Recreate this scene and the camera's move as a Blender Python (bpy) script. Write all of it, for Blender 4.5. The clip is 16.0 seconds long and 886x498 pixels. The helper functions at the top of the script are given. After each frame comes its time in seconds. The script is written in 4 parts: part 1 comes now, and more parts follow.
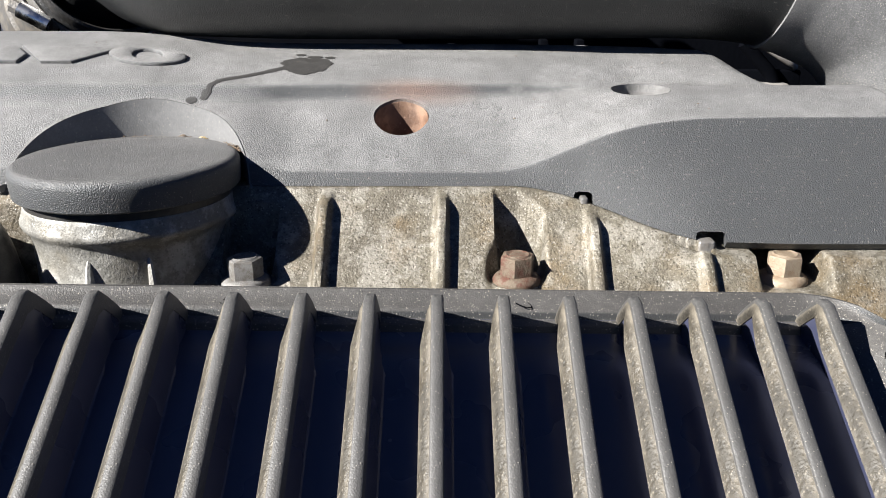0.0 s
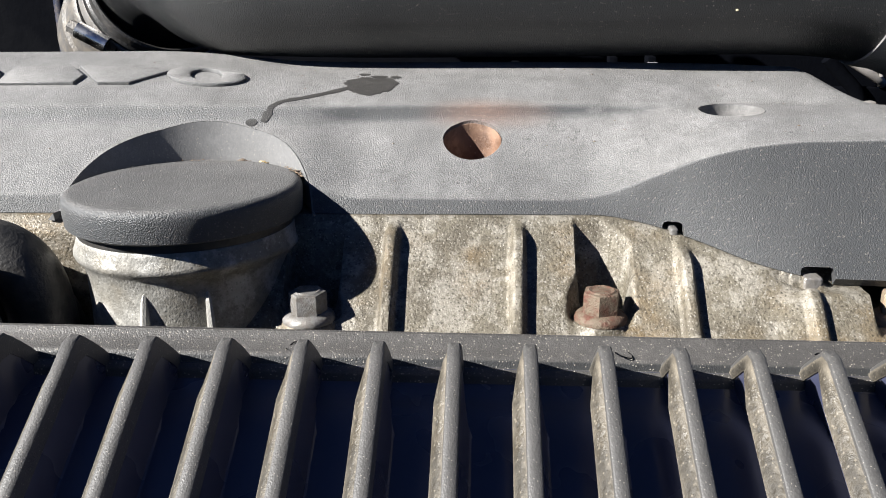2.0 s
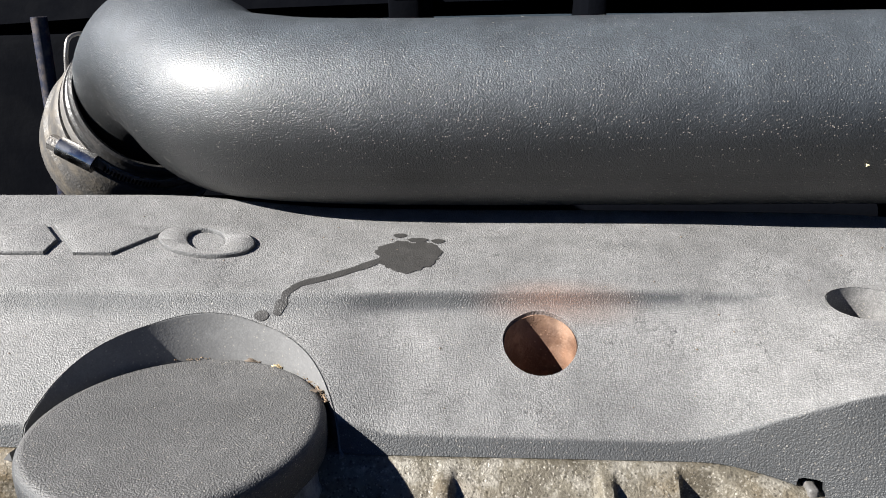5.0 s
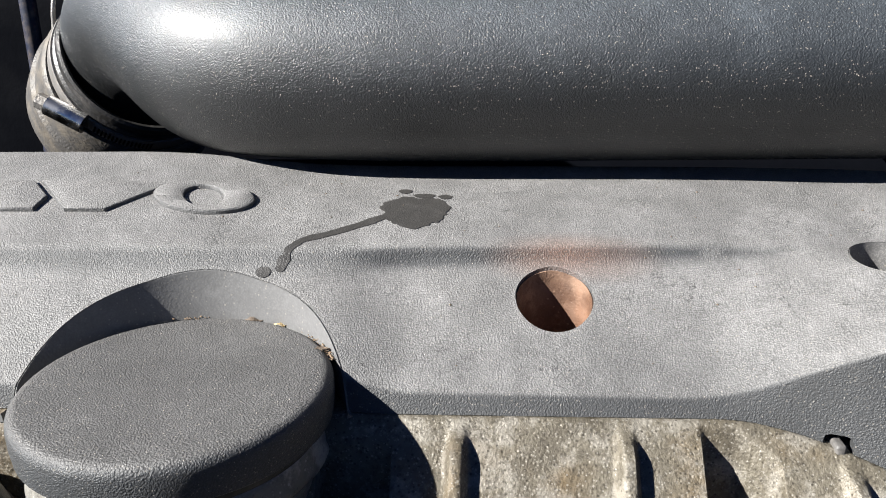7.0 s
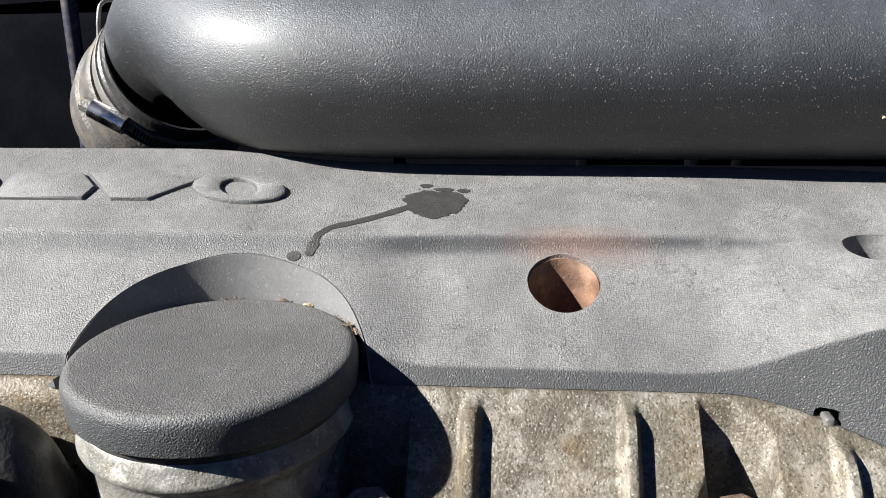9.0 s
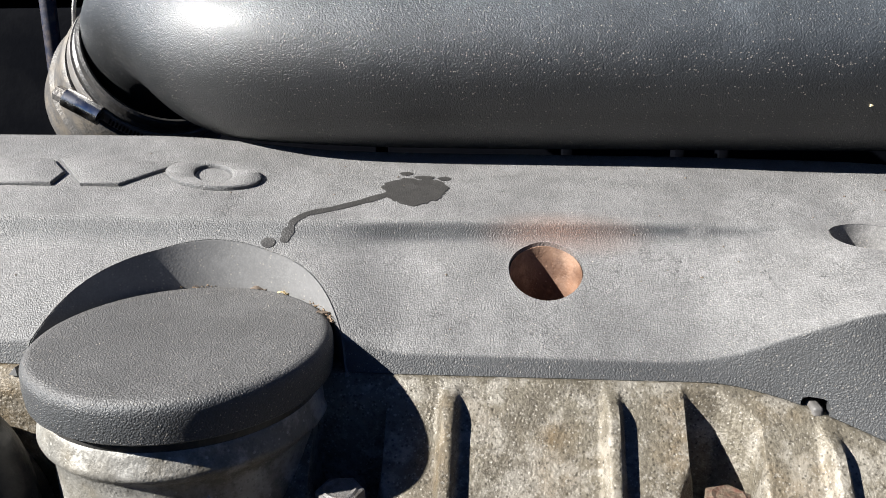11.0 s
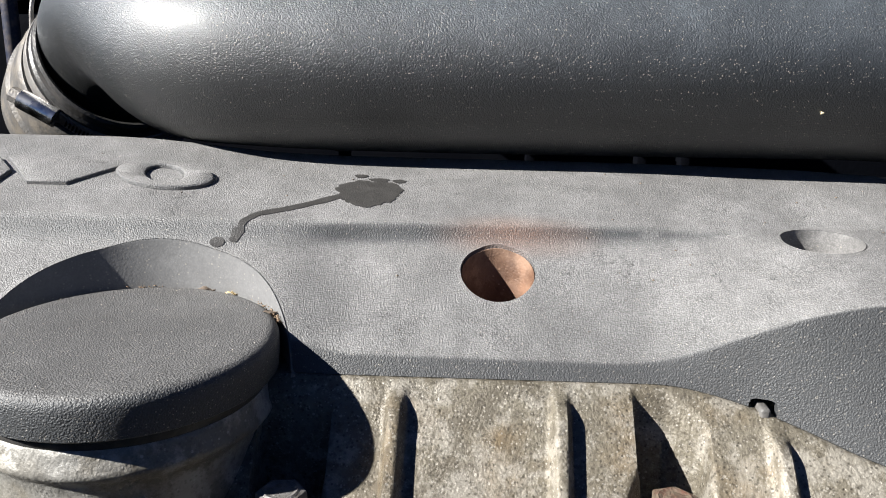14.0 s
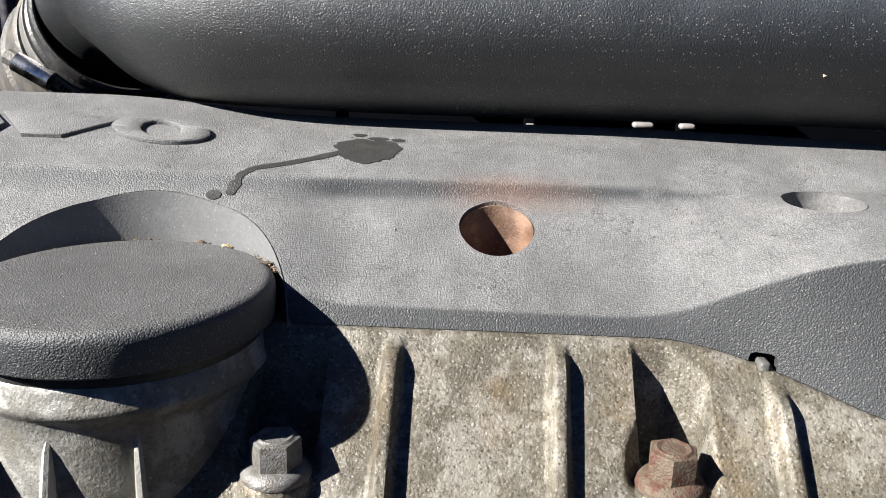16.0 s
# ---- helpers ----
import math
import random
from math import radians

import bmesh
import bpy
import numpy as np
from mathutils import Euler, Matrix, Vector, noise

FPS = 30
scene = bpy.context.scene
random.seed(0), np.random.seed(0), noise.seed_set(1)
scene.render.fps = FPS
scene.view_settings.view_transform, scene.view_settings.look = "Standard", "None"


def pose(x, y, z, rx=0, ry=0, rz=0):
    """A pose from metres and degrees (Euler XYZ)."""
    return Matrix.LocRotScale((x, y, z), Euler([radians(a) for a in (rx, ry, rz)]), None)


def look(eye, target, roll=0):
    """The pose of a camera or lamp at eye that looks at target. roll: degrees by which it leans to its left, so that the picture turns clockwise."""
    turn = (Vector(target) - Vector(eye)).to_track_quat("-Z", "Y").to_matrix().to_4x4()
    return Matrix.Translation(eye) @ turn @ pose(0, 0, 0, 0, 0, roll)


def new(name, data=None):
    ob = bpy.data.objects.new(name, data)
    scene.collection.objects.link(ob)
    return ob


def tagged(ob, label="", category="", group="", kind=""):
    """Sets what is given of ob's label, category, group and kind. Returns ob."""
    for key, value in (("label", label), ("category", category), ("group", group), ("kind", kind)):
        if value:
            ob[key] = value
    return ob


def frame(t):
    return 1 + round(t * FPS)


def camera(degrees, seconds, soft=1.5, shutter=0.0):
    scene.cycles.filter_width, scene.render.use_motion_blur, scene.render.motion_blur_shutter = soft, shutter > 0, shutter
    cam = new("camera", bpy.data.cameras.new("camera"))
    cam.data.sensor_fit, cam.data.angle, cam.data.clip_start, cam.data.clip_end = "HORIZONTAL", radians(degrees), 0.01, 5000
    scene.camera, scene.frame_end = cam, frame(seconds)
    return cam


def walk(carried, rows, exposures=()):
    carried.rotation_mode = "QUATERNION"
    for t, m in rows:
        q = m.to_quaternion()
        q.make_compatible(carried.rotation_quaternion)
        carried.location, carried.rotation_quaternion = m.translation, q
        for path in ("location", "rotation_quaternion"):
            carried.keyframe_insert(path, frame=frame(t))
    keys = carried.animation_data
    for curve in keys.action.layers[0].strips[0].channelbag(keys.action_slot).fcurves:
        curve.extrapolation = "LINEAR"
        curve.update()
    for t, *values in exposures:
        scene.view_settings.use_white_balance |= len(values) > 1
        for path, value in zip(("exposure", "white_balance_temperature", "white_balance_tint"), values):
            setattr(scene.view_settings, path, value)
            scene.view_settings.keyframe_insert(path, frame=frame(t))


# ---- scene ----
import functools

cam = camera(57.1, 16.0, soft=1.0)
S = 0.82
METRES, EYE, TILT, LEAN, TURN = 0.27 * S, 0.40 * S, -19.0, 0.0, 0.0
ROWS = [
    (0.0, 0.0, 0.0, 0.0, 0.0, 0.0, -0.0),
    (0.5, -0.0194, -0.0244, 0.0294, 1.48, 1.26, 0.06),
    (1.0, -0.0241, -0.0265, 0.0285, 2.47, 1.4, -0.12),
    (1.5, -0.0262, 0.014, 0.0218, 2.96, 1.18, -0.34),
    (2.0, -0.0443, 0.09, 0.0248, 3.16, 1.13, -0.43),
    (2.5, -0.0739, 0.1733, 0.1426, 3.31, 1.08, -0.42),
    (3.0, -0.0714, 0.2533, 0.266, 3.48, 1.11, -0.32),
    (3.5, -0.0987, 0.3126, 0.3074, 3.54, 1.35, -0.16),
    (4.0, -0.1022, 0.3432, 0.3287, 3.84, 1.48, -0.14),
    (6.5, -0.1519, 0.3605, 0.2848, 3.75, -0.03, -0.45),
    (7.0, -0.1493, 0.3884, 0.2855, 3.18, -0.22, -0.19),
    (7.5, -0.1588, 0.3752, 0.2865, 2.88, -0.06, -0.02),
    (8.0, -0.1616, 0.3269, 0.2812, 3.3, 0.37, -0.15),
    (8.5, -0.165, 0.3111, 0.2673, 3.98, 0.83, -0.47),
    (9.0, -0.1427, 0.3139, 0.2405, 4.51, 1.28, -0.86),
    (11.5, -0.1293, 0.3484, 0.2071, 3.34, 2.16, -1.24),
    (12.0, -0.119, 0.3464, 0.1952, 3.15, 2.45, -1.37),
    (12.5, -0.1224, 0.3494, 0.188, 2.84, 2.83, -1.47),
    (13.0, -0.112, 0.3559, 0.19, 2.55, 3.06, -1.48),
    (13.5, -0.1115, 0.3573, 0.1801, 2.15, 3.35, -1.48),
    (14.0, -0.1036, 0.3569, 0.1889, 1.9, 3.46, -1.57),
    (14.5, -0.1147, 0.3606, 0.1718, 1.74, 3.62, -1.75),
    (15.0, -0.1168, 0.3619, 0.1706, 1.65, 3.57, -1.94),
    (15.5, -0.1197, 0.3627, 0.1527, 1.55, 3.52, -2.17),
    (16.0, -0.1072, 0.3693, 0.1349, 1.47, 3.4, -2.29),
]
walk(cam, [(t, pose(0, 0, EYE, TILT, LEAN, TURN) @ pose(METRES * x, METRES * y, METRES * z, 90 + pitch, roll, yaw)) for t, x, y, z, yaw, pitch, roll in ROWS],
     [(0.0, 1.71), (2.0, 1.67), (4.0, 1.60), (16.0, 1.58)])

# ---- world, sun ----
SUN_AZ, SUN_EL = (-0.92, -0.39), 32.6
world = bpy.data.worlds.new("sky")
scene.world = world
world.use_nodes = True
wn = world.node_tree.nodes
sky = wn.new("ShaderNodeTexSky")
sky.sky_type = "NISHITA"
sky.sun_disc = False
sky.sun_elevation = radians(SUN_EL)
sky.sun_rotation = math.atan2(SUN_AZ[0], SUN_AZ[1])
sky.air_density, sky.dust_density, sky.ozone_density = 1.0, 0.3, 3.0
deep = wn.new("ShaderNodeMix")  # deep blue of a clear winter sky
deep.data_type, deep.blend_type = "RGBA", "MULTIPLY"
deep.inputs[0].default_value, deep.inputs[7].default_value = 1.0, (0.62, 0.86, 1.45, 1)
wn["Background"].inputs["Strength"].default_value = 0.0104
world.node_tree.links.new(sky.outputs[0], deep.inputs[6])
world.node_tree.links.new(deep.outputs[2], wn["Background"].inputs[0])
sun = new("sun", bpy.data.lights.new("sun", "SUN"))
sun.data.energy, sun.data.angle, sun.data.color = 5.0, radians(0.55), (1.0, 0.975, 0.935)
_h = math.hypot(*SUN_AZ)
SUN_DIR = Vector((SUN_AZ[0] / _h * math.cos(radians(SUN_EL)), SUN_AZ[1] / _h * math.cos(radians(SUN_EL)), math.sin(radians(SUN_EL))))
sun.matrix_world = look(SUN_DIR * 5, (0, 0, 0))


# ---- materials ----
class Nodes:
    """Small helper that strings shader nodes together."""

    def __init__(self, name):
        self.m = bpy.data.materials.new(name)
        self.m.use_nodes = True
        self.t = self.m.node_tree
        self.bsdf = self.t.nodes["Principled BSDF"]
        self.co = self.t.nodes.new("ShaderNodeTexCoord").outputs["Object"]

    def put(self, socket, value):
        if hasattr(value, "is_linked"):
            self.t.links.new(value, socket)
        else:
            socket.default_value = value

    def noise(self, scale, detail=3.0, rough=0.55, co=None):
        n = self.t.nodes.new("ShaderNodeTexNoise")
        self.put(n.inputs["Vector"], co or self.co)
        n.inputs["Scale"].default_value, n.inputs["Detail"].default_value, n.inputs["Roughness"].default_value = scale / S, detail, rough
        return n.outputs["Fac"]

    def cells(self, scale, feature="F1", out="Distance", rnd=1.0, co=None):
        n = self.t.nodes.new("ShaderNodeTexVoronoi")
        n.feature = feature
        self.put(n.inputs["Vector"], co or self.co)
        n.inputs["Scale"].default_value, n.inputs["Randomness"].default_value = scale / S, rnd
        return n.outputs[out]

    def ramp(self, fac, lo, hi, a=0.0, b=1.0):
        n = self.t.nodes.new("ShaderNodeMapRange")
        n.interpolation_type = "SMOOTHSTEP"
        self.put(n.inputs["Value"], fac)
        for key, v in zip(("From Min", "From Max", "To Min", "To Max"), (lo, hi, a, b)):
            n.inputs[key].default_value = v
        return n.outputs["Result"]

    def math(self, op, a, b=0.0):
        n = self.t.nodes.new("ShaderNodeMath")
        n.operation = op
        self.put(n.inputs[0], a)
        self.put(n.inputs[1], b)
        return n.outputs[0]

    def mix(self, fac, a, b):
        n = self.t.nodes.new("ShaderNodeMix")
        n.data_type = "RGBA"
        self.put(n.inputs[0], fac)
        self.put(n.inputs[6], a)
        self.put(n.inputs[7], b)
        return n.outputs[2]

    def spot(self, centre, radii):
        """1 at the centre, falling to 0 at the radii."""
        n = self.t.nodes.new("ShaderNodeVectorMath")
        n.operation = "SUBTRACT"
        self.put(n.inputs[0], self.co)
        n.inputs[1].default_value = [c * S for c in centre]
        d = self.t.nodes.new("ShaderNodeVectorMath")
        d.operation = "DIVIDE"
        self.t.links.new(n.outputs[0], d.inputs[0])
        d.inputs[1].default_value = [r * S for r in radii]
        ln = self.t.nodes.new("ShaderNodeVectorMath")
        ln.operation = "LENGTH"
        self.t.links.new(d.outputs[0], ln.inputs[0])
        return self.ramp(ln.outputs["Value"], 0.0, 1.0, 1.0, 0.0)

    def bump(self, height, dist, strength=1.0, normal=None):
        n = self.t.nodes.new("ShaderNodeBump")
        n.inputs["Strength"].default_value, n.inputs["Distance"].default_value = strength, dist * S
        self.put(n.inputs["Height"], height)
        if normal:
            self.put(n.inputs["Normal"], normal)
        return n.outputs[0]

    def done(self, colour, rough, normal=None, metal=0.0, spec=0.5):
        self.put(self.bsdf.inputs["Base Color"], colour)
        self.put(self.bsdf.inputs["Roughness"], rough)
        self.put(self.bsdf.inputs["Metallic"], metal)
        self.bsdf.inputs["Specular IOR Level"].default_value = spec
        if normal:
            self.put(self.bsdf.inputs["Normal"], normal)
        return self.m


def grey(v, warm=0.0):
    return (v * (1 + warm), v, v * (1 - warm), 1)


def plastic(name, dark, light, rough, grain, depth, dust=0.35, smear=None, spec=0.5, warm=0.02, fleck=900, side=None, at=(0, 0, 0), up_range=(0.74, 0.90), coat=0.0, scuffs=0.0, worn=0.0, coat_rough=0.42, patchy=1.0, pebble=0.45, sand=0.76):
    """Grained moulded plastic with dusty film, flecks of grit and faint scuffs."""
    n = Nodes(name)
    film = n.ramp(n.noise(34, 6, 0.66), 0.28, 0.76)
    fine = n.ramp(n.noise(420, 3, 0.6), 0.35, 0.7)
    col = n.mix(n.math("MULTIPLY", film, n.math("ADD", n.math("MULTIPLY", fine, 0.5), 0.5)), grey(dark, warm), grey(light, warm))
    # Steep and down-facing faces go darker: less dust, and shade put in the colour.
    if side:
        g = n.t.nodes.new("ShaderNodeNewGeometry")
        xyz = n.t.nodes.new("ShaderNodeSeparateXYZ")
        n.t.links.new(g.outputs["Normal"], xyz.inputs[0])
        facing_up = n.ramp(n.math("ADD", xyz.outputs["Z"], n.ramp(n.noise(70, 4), 0.3, 0.7, -0.015, 0.015)), *up_range)
        col = n.mix(facing_up, grey(side, -0.06), col)
    if smear:
        s = n.math("MULTIPLY", n.spot([a - b for a, b in zip(smear[0], at)], smear[1]), n.ramp(n.noise(60, 4), 0.25, 0.75, 0.45, 1.0))
        col = n.mix(n.math("MULTIPLY", s, 0.58), col, smear[2])
    if scuffs:
        line = n.ramp(n.math("ABSOLUTE", n.math("SUBTRACT", n.noise(150, 3, 0.6), 0.5)), 0.004, 0.016, 1.0, 0.0)
        line = n.math("MULTIPLY", line, n.ramp(n.noise(55, 3), 0.56, 0.66))
        blot = n.math("MULTIPLY", n.ramp(n.noise(130, 6, 0.75), 0.62, 0.70), n.ramp(n.noise(18, 2), 0.5, 0.6))
        col = n.mix(n.math("MULTIPLY", n.math("MAXIMUM", line, blot), scuffs), col, grey(dark * 0.35, 0.0))
    if worn:
        sep = n.t.nodes.new("ShaderNodeSeparateXYZ")
        n.t.links.new(n.co, sep.inputs[0])
        high = sep.outputs["Z"]
        edge_of = n.t.nodes.new("ShaderNodeNewGeometry")
        rub = n.math("MULTIPLY", n.math("MULTIPLY", n.ramp(edge_of.outputs["Pointiness"], 0.506, 0.53), n.ramp(high, -0.016 * S, -0.008 * S)), n.ramp(n.noise(240, 3), 0.3, 0.65, 0.35, 1.0))
        col = n.mix(n.math("MULTIPLY", rub, worn), col, grey(0.40, 0.03))
    pits = n.math("MULTIPLY", n.ramp(n.cells(grain), 0.32, 0.62), n.ramp(n.noise(120, 3), 0.3, 0.7, 0.6, 1.0))
    col = n.mix(n.math("MULTIPLY", pits, pebble), col, grey(dark * 0.30, warm))
    bright = n.math("MULTIPLY", n.ramp(n.cells(grain), 0.22, 0.05), n.math("GREATER_THAN", n.cells(grain, out="Color"), 0.58))
    col = n.mix(n.math("MULTIPLY", bright, pebble * 0.55), col, grey(min(0.8, light * 1.7), warm))
    specks = n.math("MULTIPLY", n.math("GREATER_THAN", n.cells(fleck, out="Color"), sand), n.math("LESS_THAN", n.cells(fleck), 0.30))
    col = n.mix(n.math("MULTIPLY", specks, dust), col, (0.45, 0.41, 0.35, 1))
    g = n.math("ADD", n.math("MULTIPLY", n.cells(grain, "SMOOTH_F1"), -1.0), n.math("MULTIPLY", n.noise(grain * 1.7, 2), 0.6))
    n.bsdf.inputs["Coat Weight"].default_value = coat
    n.bsdf.inputs["Coat Roughness"].default_value = coat_rough
    n.bsdf.inputs["Coat IOR"].default_value = 1.7
    scuff = n.ramp(n.noise(90, 4, 0.7), 0.25, 0.8, -0.06 * patchy, 0.07 * patchy)
    return n.done(col, n.math("ADD", scuff, rough), n.bump(g, depth), spec=spec)


def cast(name, dark, mid, light, stain, metal=0.25, bloom=0.5, speck=1.0):
    """Weathered cast aluminium: chalky oxide, brown grime, speckle and pits."""
    n = Nodes(name)
    col = n.mix(n.ramp(n.noise(30, 6, 0.66), 0.40, 0.58), mid, [0.55 * a + 0.45 * b for a, b in zip(mid, dark)])
    col = n.mix(n.math("MULTIPLY", n.ramp(n.noise(70, 6, 0.72), 0.47, 0.60), bloom), col, light)
    st = n.math("MULTIPLY", n.ramp(n.noise(19, 4, 0.6), 0.47, 0.66), n.ramp(n.noise(130, 4), 0.3, 0.65, 0.3, 1.0))
    col = n.mix(n.math("MULTIPLY", st, 0.75), col, stain)
    col = n.mix(n.ramp(n.noise(430, 4, 0.75), 0.48, 0.68, 0.0, 0.62 * speck), col, dark)
    col = n.mix(n.ramp(n.noise(520, 3, 0.7), 0.57, 0.72, 0.0, 0.45 * speck), col, light)
    chips = n.math("MULTIPLY", n.math("GREATER_THAN", n.cells(620, out="Color"), 0.80), n.math("LESS_THAN", n.cells(620), 0.26))
    col = n.mix(n.math("MULTIPLY", chips, 0.6), col, light)
    pores = n.math("MULTIPLY", n.math("GREATER_THAN", n.cells(820, out="Color"), 0.60), n.ramp(n.cells(820), 0.42, 0.16))
    col = n.mix(n.math("MULTIPLY", pores, 0.75 * speck), col, [c * 0.7 for c in dark[:3]] + [1])
    grains = n.math("MULTIPLY", n.math("GREATER_THAN", n.cells(1050, out="Color"), 0.64), n.ramp(n.cells(1050), 0.40, 0.15))
    col = n.mix(n.math("MULTIPLY", grains, 0.60 * speck), col, light)
    # convex edges mixed paler: wear, and the sunlit rib tops painted in
    edge_of = n.t.nodes.new("ShaderNodeNewGeometry")
    col = n.mix(n.math("MULTIPLY", n.ramp(edge_of.outputs["Pointiness"], 0.53, 0.60), n.ramp(n.noise(90, 4), 0.35, 0.6, 0.3, 0.85)), col, light)
    h = n.math("ADD", n.noise(650, 4, 0.7), n.math("MULTIPLY", n.ramp(n.cells(640), 0.05, 0.45), 0.22))
    return n.done(col, n.ramp(n.noise(110, 4), 0.3, 0.7, 0.42, 0.72), n.bump(h, 0.00048 * (0.35 + 0.65 * speck)), metal)


def plain(name, col, rough, metal=0.0, tint=(0.2, 0.15, 0.1, 1), amount=0.35, scale=160, relief=0.0001, spec=0.5):
    """A small part's paint, rubber or metal, with grime in patches."""
    n = Nodes(name)
    f = n.ramp(n.noise(scale, 5, 0.65), 0.4, 0.68)
    c = n.mix(n.math("MULTIPLY", f, amount), col, tint)
    r = n.math("ADD", n.ramp(n.noise(scale * 0.6, 3), 0.3, 0.7, -0.08, 0.1), rough)
    return n.done(c, r, n.bump(n.noise(scale * 5, 3), relief), metal, spec)


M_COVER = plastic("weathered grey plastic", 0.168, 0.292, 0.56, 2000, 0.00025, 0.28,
                  ((-0.012, 0.3835, 0.346), (0.036, 0.012, 0.02), (0.29, 0.150, 0.095, 1)), warm=0.014, scuffs=0.85, side=0.050, at=(0, 0.39, 0.33), fleck=1300, worn=0.18, up_range=(0.50, 0.985), pebble=0.62)
M_DISH = plastic("pale grey plastic", 0.12, 0.23, 0.6, 1900, 0.00005, 0.3, warm=0.02)
M_WALL = plastic("smooth grey plastic", 0.125, 0.19, 0.6, 1300, 0.00005, 0.25, warm=0.0, pebble=0.15)
M_CAP = plastic("black cap plastic", 0.095, 0.150, 0.52, 2000, 0.00028, 0.50, warm=0.015, pebble=0.55, side=0.060, fleck=1700, up_range=(0.5, 0.95))
# pipe: underside shade and the blue sky reflection are put in the colour
M_PIPE = plastic("black pipe plastic", 0.056, 0.122, 0.44, 1750, 0.00028, 0.50, spec=0.65, warm=-0.13, fleck=1300, side=0.010, up_range=(-0.35, 0.65), patchy=0.6, coat=0.17, coat_rough=0.37, pebble=0.6, sand=0.80)
# grey of the bend's sunlit side, put into the colour
M_ELBOW = plastic("sunlit grey elbow plastic", 0.150, 0.240, 0.55, 1500, 0.00010, 0.6, warm=0.0, fleck=1500)
# the blue is the sky's reflection, put into the black plastic's colour
M_LID = plain("smooth black lid plastic, sky-tinted", (0.032, 0.036, 0.066, 1), 0.30, 0, (0.044, 0.047, 0.076, 1), 0.4, 60, 0.00003, 0.8)
M_LIDDUST = plastic("dusty black fin plastic", 0.055, 0.095, 0.50, 2200, 0.00008, 0.40, warm=0.03, fleck=2100, pebble=0.2)
M_RIM = plastic("dusty black lid plastic", 0.055, 0.105, 0.52, 2400, 0.00012, 0.80, warm=0.05, fleck=2000, sand=0.74, side=0.030, up_range=(0.45, 0.72))
M_CAST = cast("cast aluminium", (0.045, 0.037, 0.026, 1), (0.138, 0.122, 0.092, 1), (0.33, 0.31, 0.27, 1), (0.150, 0.098, 0.040, 1))
# same casting, less brown; the neck's sunlit paleness is put into the colour
M_NECK = cast("sunlit pale cast aluminium", (0.07, 0.065, 0.055, 1), (0.235, 0.230, 0.212, 1), (0.43, 0.42, 0.39, 1), (0.17, 0.14, 0.09, 1), bloom=0.8, speck=0.45)
M_RUST = cast("rusty tube", (0.04, 0.018, 0.011, 1), (0.085, 0.044, 0.028, 1), (0.32, 0.205, 0.14, 1), (0.15, 0.06, 0.03, 1), 0.0, speck=0.3)
M_SAND = cast("drifted sand", (0.016, 0.014, 0.011, 1), (0.042, 0.037, 0.029, 1), (0.20, 0.175, 0.135, 1), (0.05, 0.04, 0.026, 1), 0.0, bloom=0.12)
M_BOLT = plain("dull zinc", grey(0.19, 0.03), 0.55, 0.45, (0.10, 0.085, 0.065, 1), 0.7, 380, 0.0003)
M_BOLTRUST = plain("rusty zinc", (0.135, 0.105, 0.075, 1), 0.68, 0.25, (0.10, 0.034, 0.022, 1), 0.9, 260, 0.0006)
M_BOLTPALE = plain("pale zinc", (0.27, 0.22, 0.16, 1), 0.6, 0.3, (0.2, 0.13, 0.08, 1), 0.6, 300, 0.0003)
M_RUBBER = plain("black rubber", grey(0.022), 0.45, 0, grey(0.06, 0.1), 0.6, 120, 0.0003)
M_STEEL = plain("bright steel", grey(0.62), 0.22, 1.0, (0.3, 0.25, 0.2, 1), 0.25, 200, 0.00005)
M_DULLMETAL = plain("dull metal", grey(0.26, 0.04), 0.5, 0.6, (0.2, 0.17, 0.13, 1), 0.45, 180, 0.0003)
# blacker than real plastic: the bay's deep shade is put into this colour
M_BLACK = plain("shade-black plastic", (0.0012, 0.0015, 0.0026, 1), 0.9, 0, (0.002, 0.0024, 0.0036, 1), 0.5, 40, 0.0004, 0.03)
M_RED = plain("red plastic", (0.30, 0.012, 0.02, 1), 0.5, 0, (0.2, 0.02, 0.02, 1), 0.4, 60)
M_SLEEVE = plain("dark dusty sleeve", grey(0.09, 0.04), 0.6, 0, grey(0.2, 0.08), 0.4, 140, 0.0003)
M_CABLE = plain("grey cable sleeve", grey(0.24, 0.06), 0.6, 0, grey(0.15, 0.1), 0.5, 200)
M_OIL = plain("damp oil film", grey(0.036, 0.04), 0.42, 0, grey(0.05, 0.05), 0.6, 300, 0.0002)
M_PALE = plain("dull cast metal", grey(0.075, 0.05), 0.6, 0.2, (0.2, 0.17, 0.13, 1), 0.5, 120, 0.0004)
M_DIRT = plain("grit", (0.28, 0.20, 0.13, 1), 0.9, 0, (0.1, 0.07, 0.05, 1), 0.7, 800, 0.0004)


# ---- mesh helpers ----
# lengths below are drawing units; S metres to the unit
def thing(name, at, label, category, group="", kind=""):
    ob = new(name)
    ob.empty_display_size = 0.01
    ob.location = Vector(at) * S
    return tagged(ob, label, category, group, kind)


def base_of(ob):
    p = Vector((0, 0, 0))
    while ob:
        p += ob.location
        ob = ob.parent
    return p


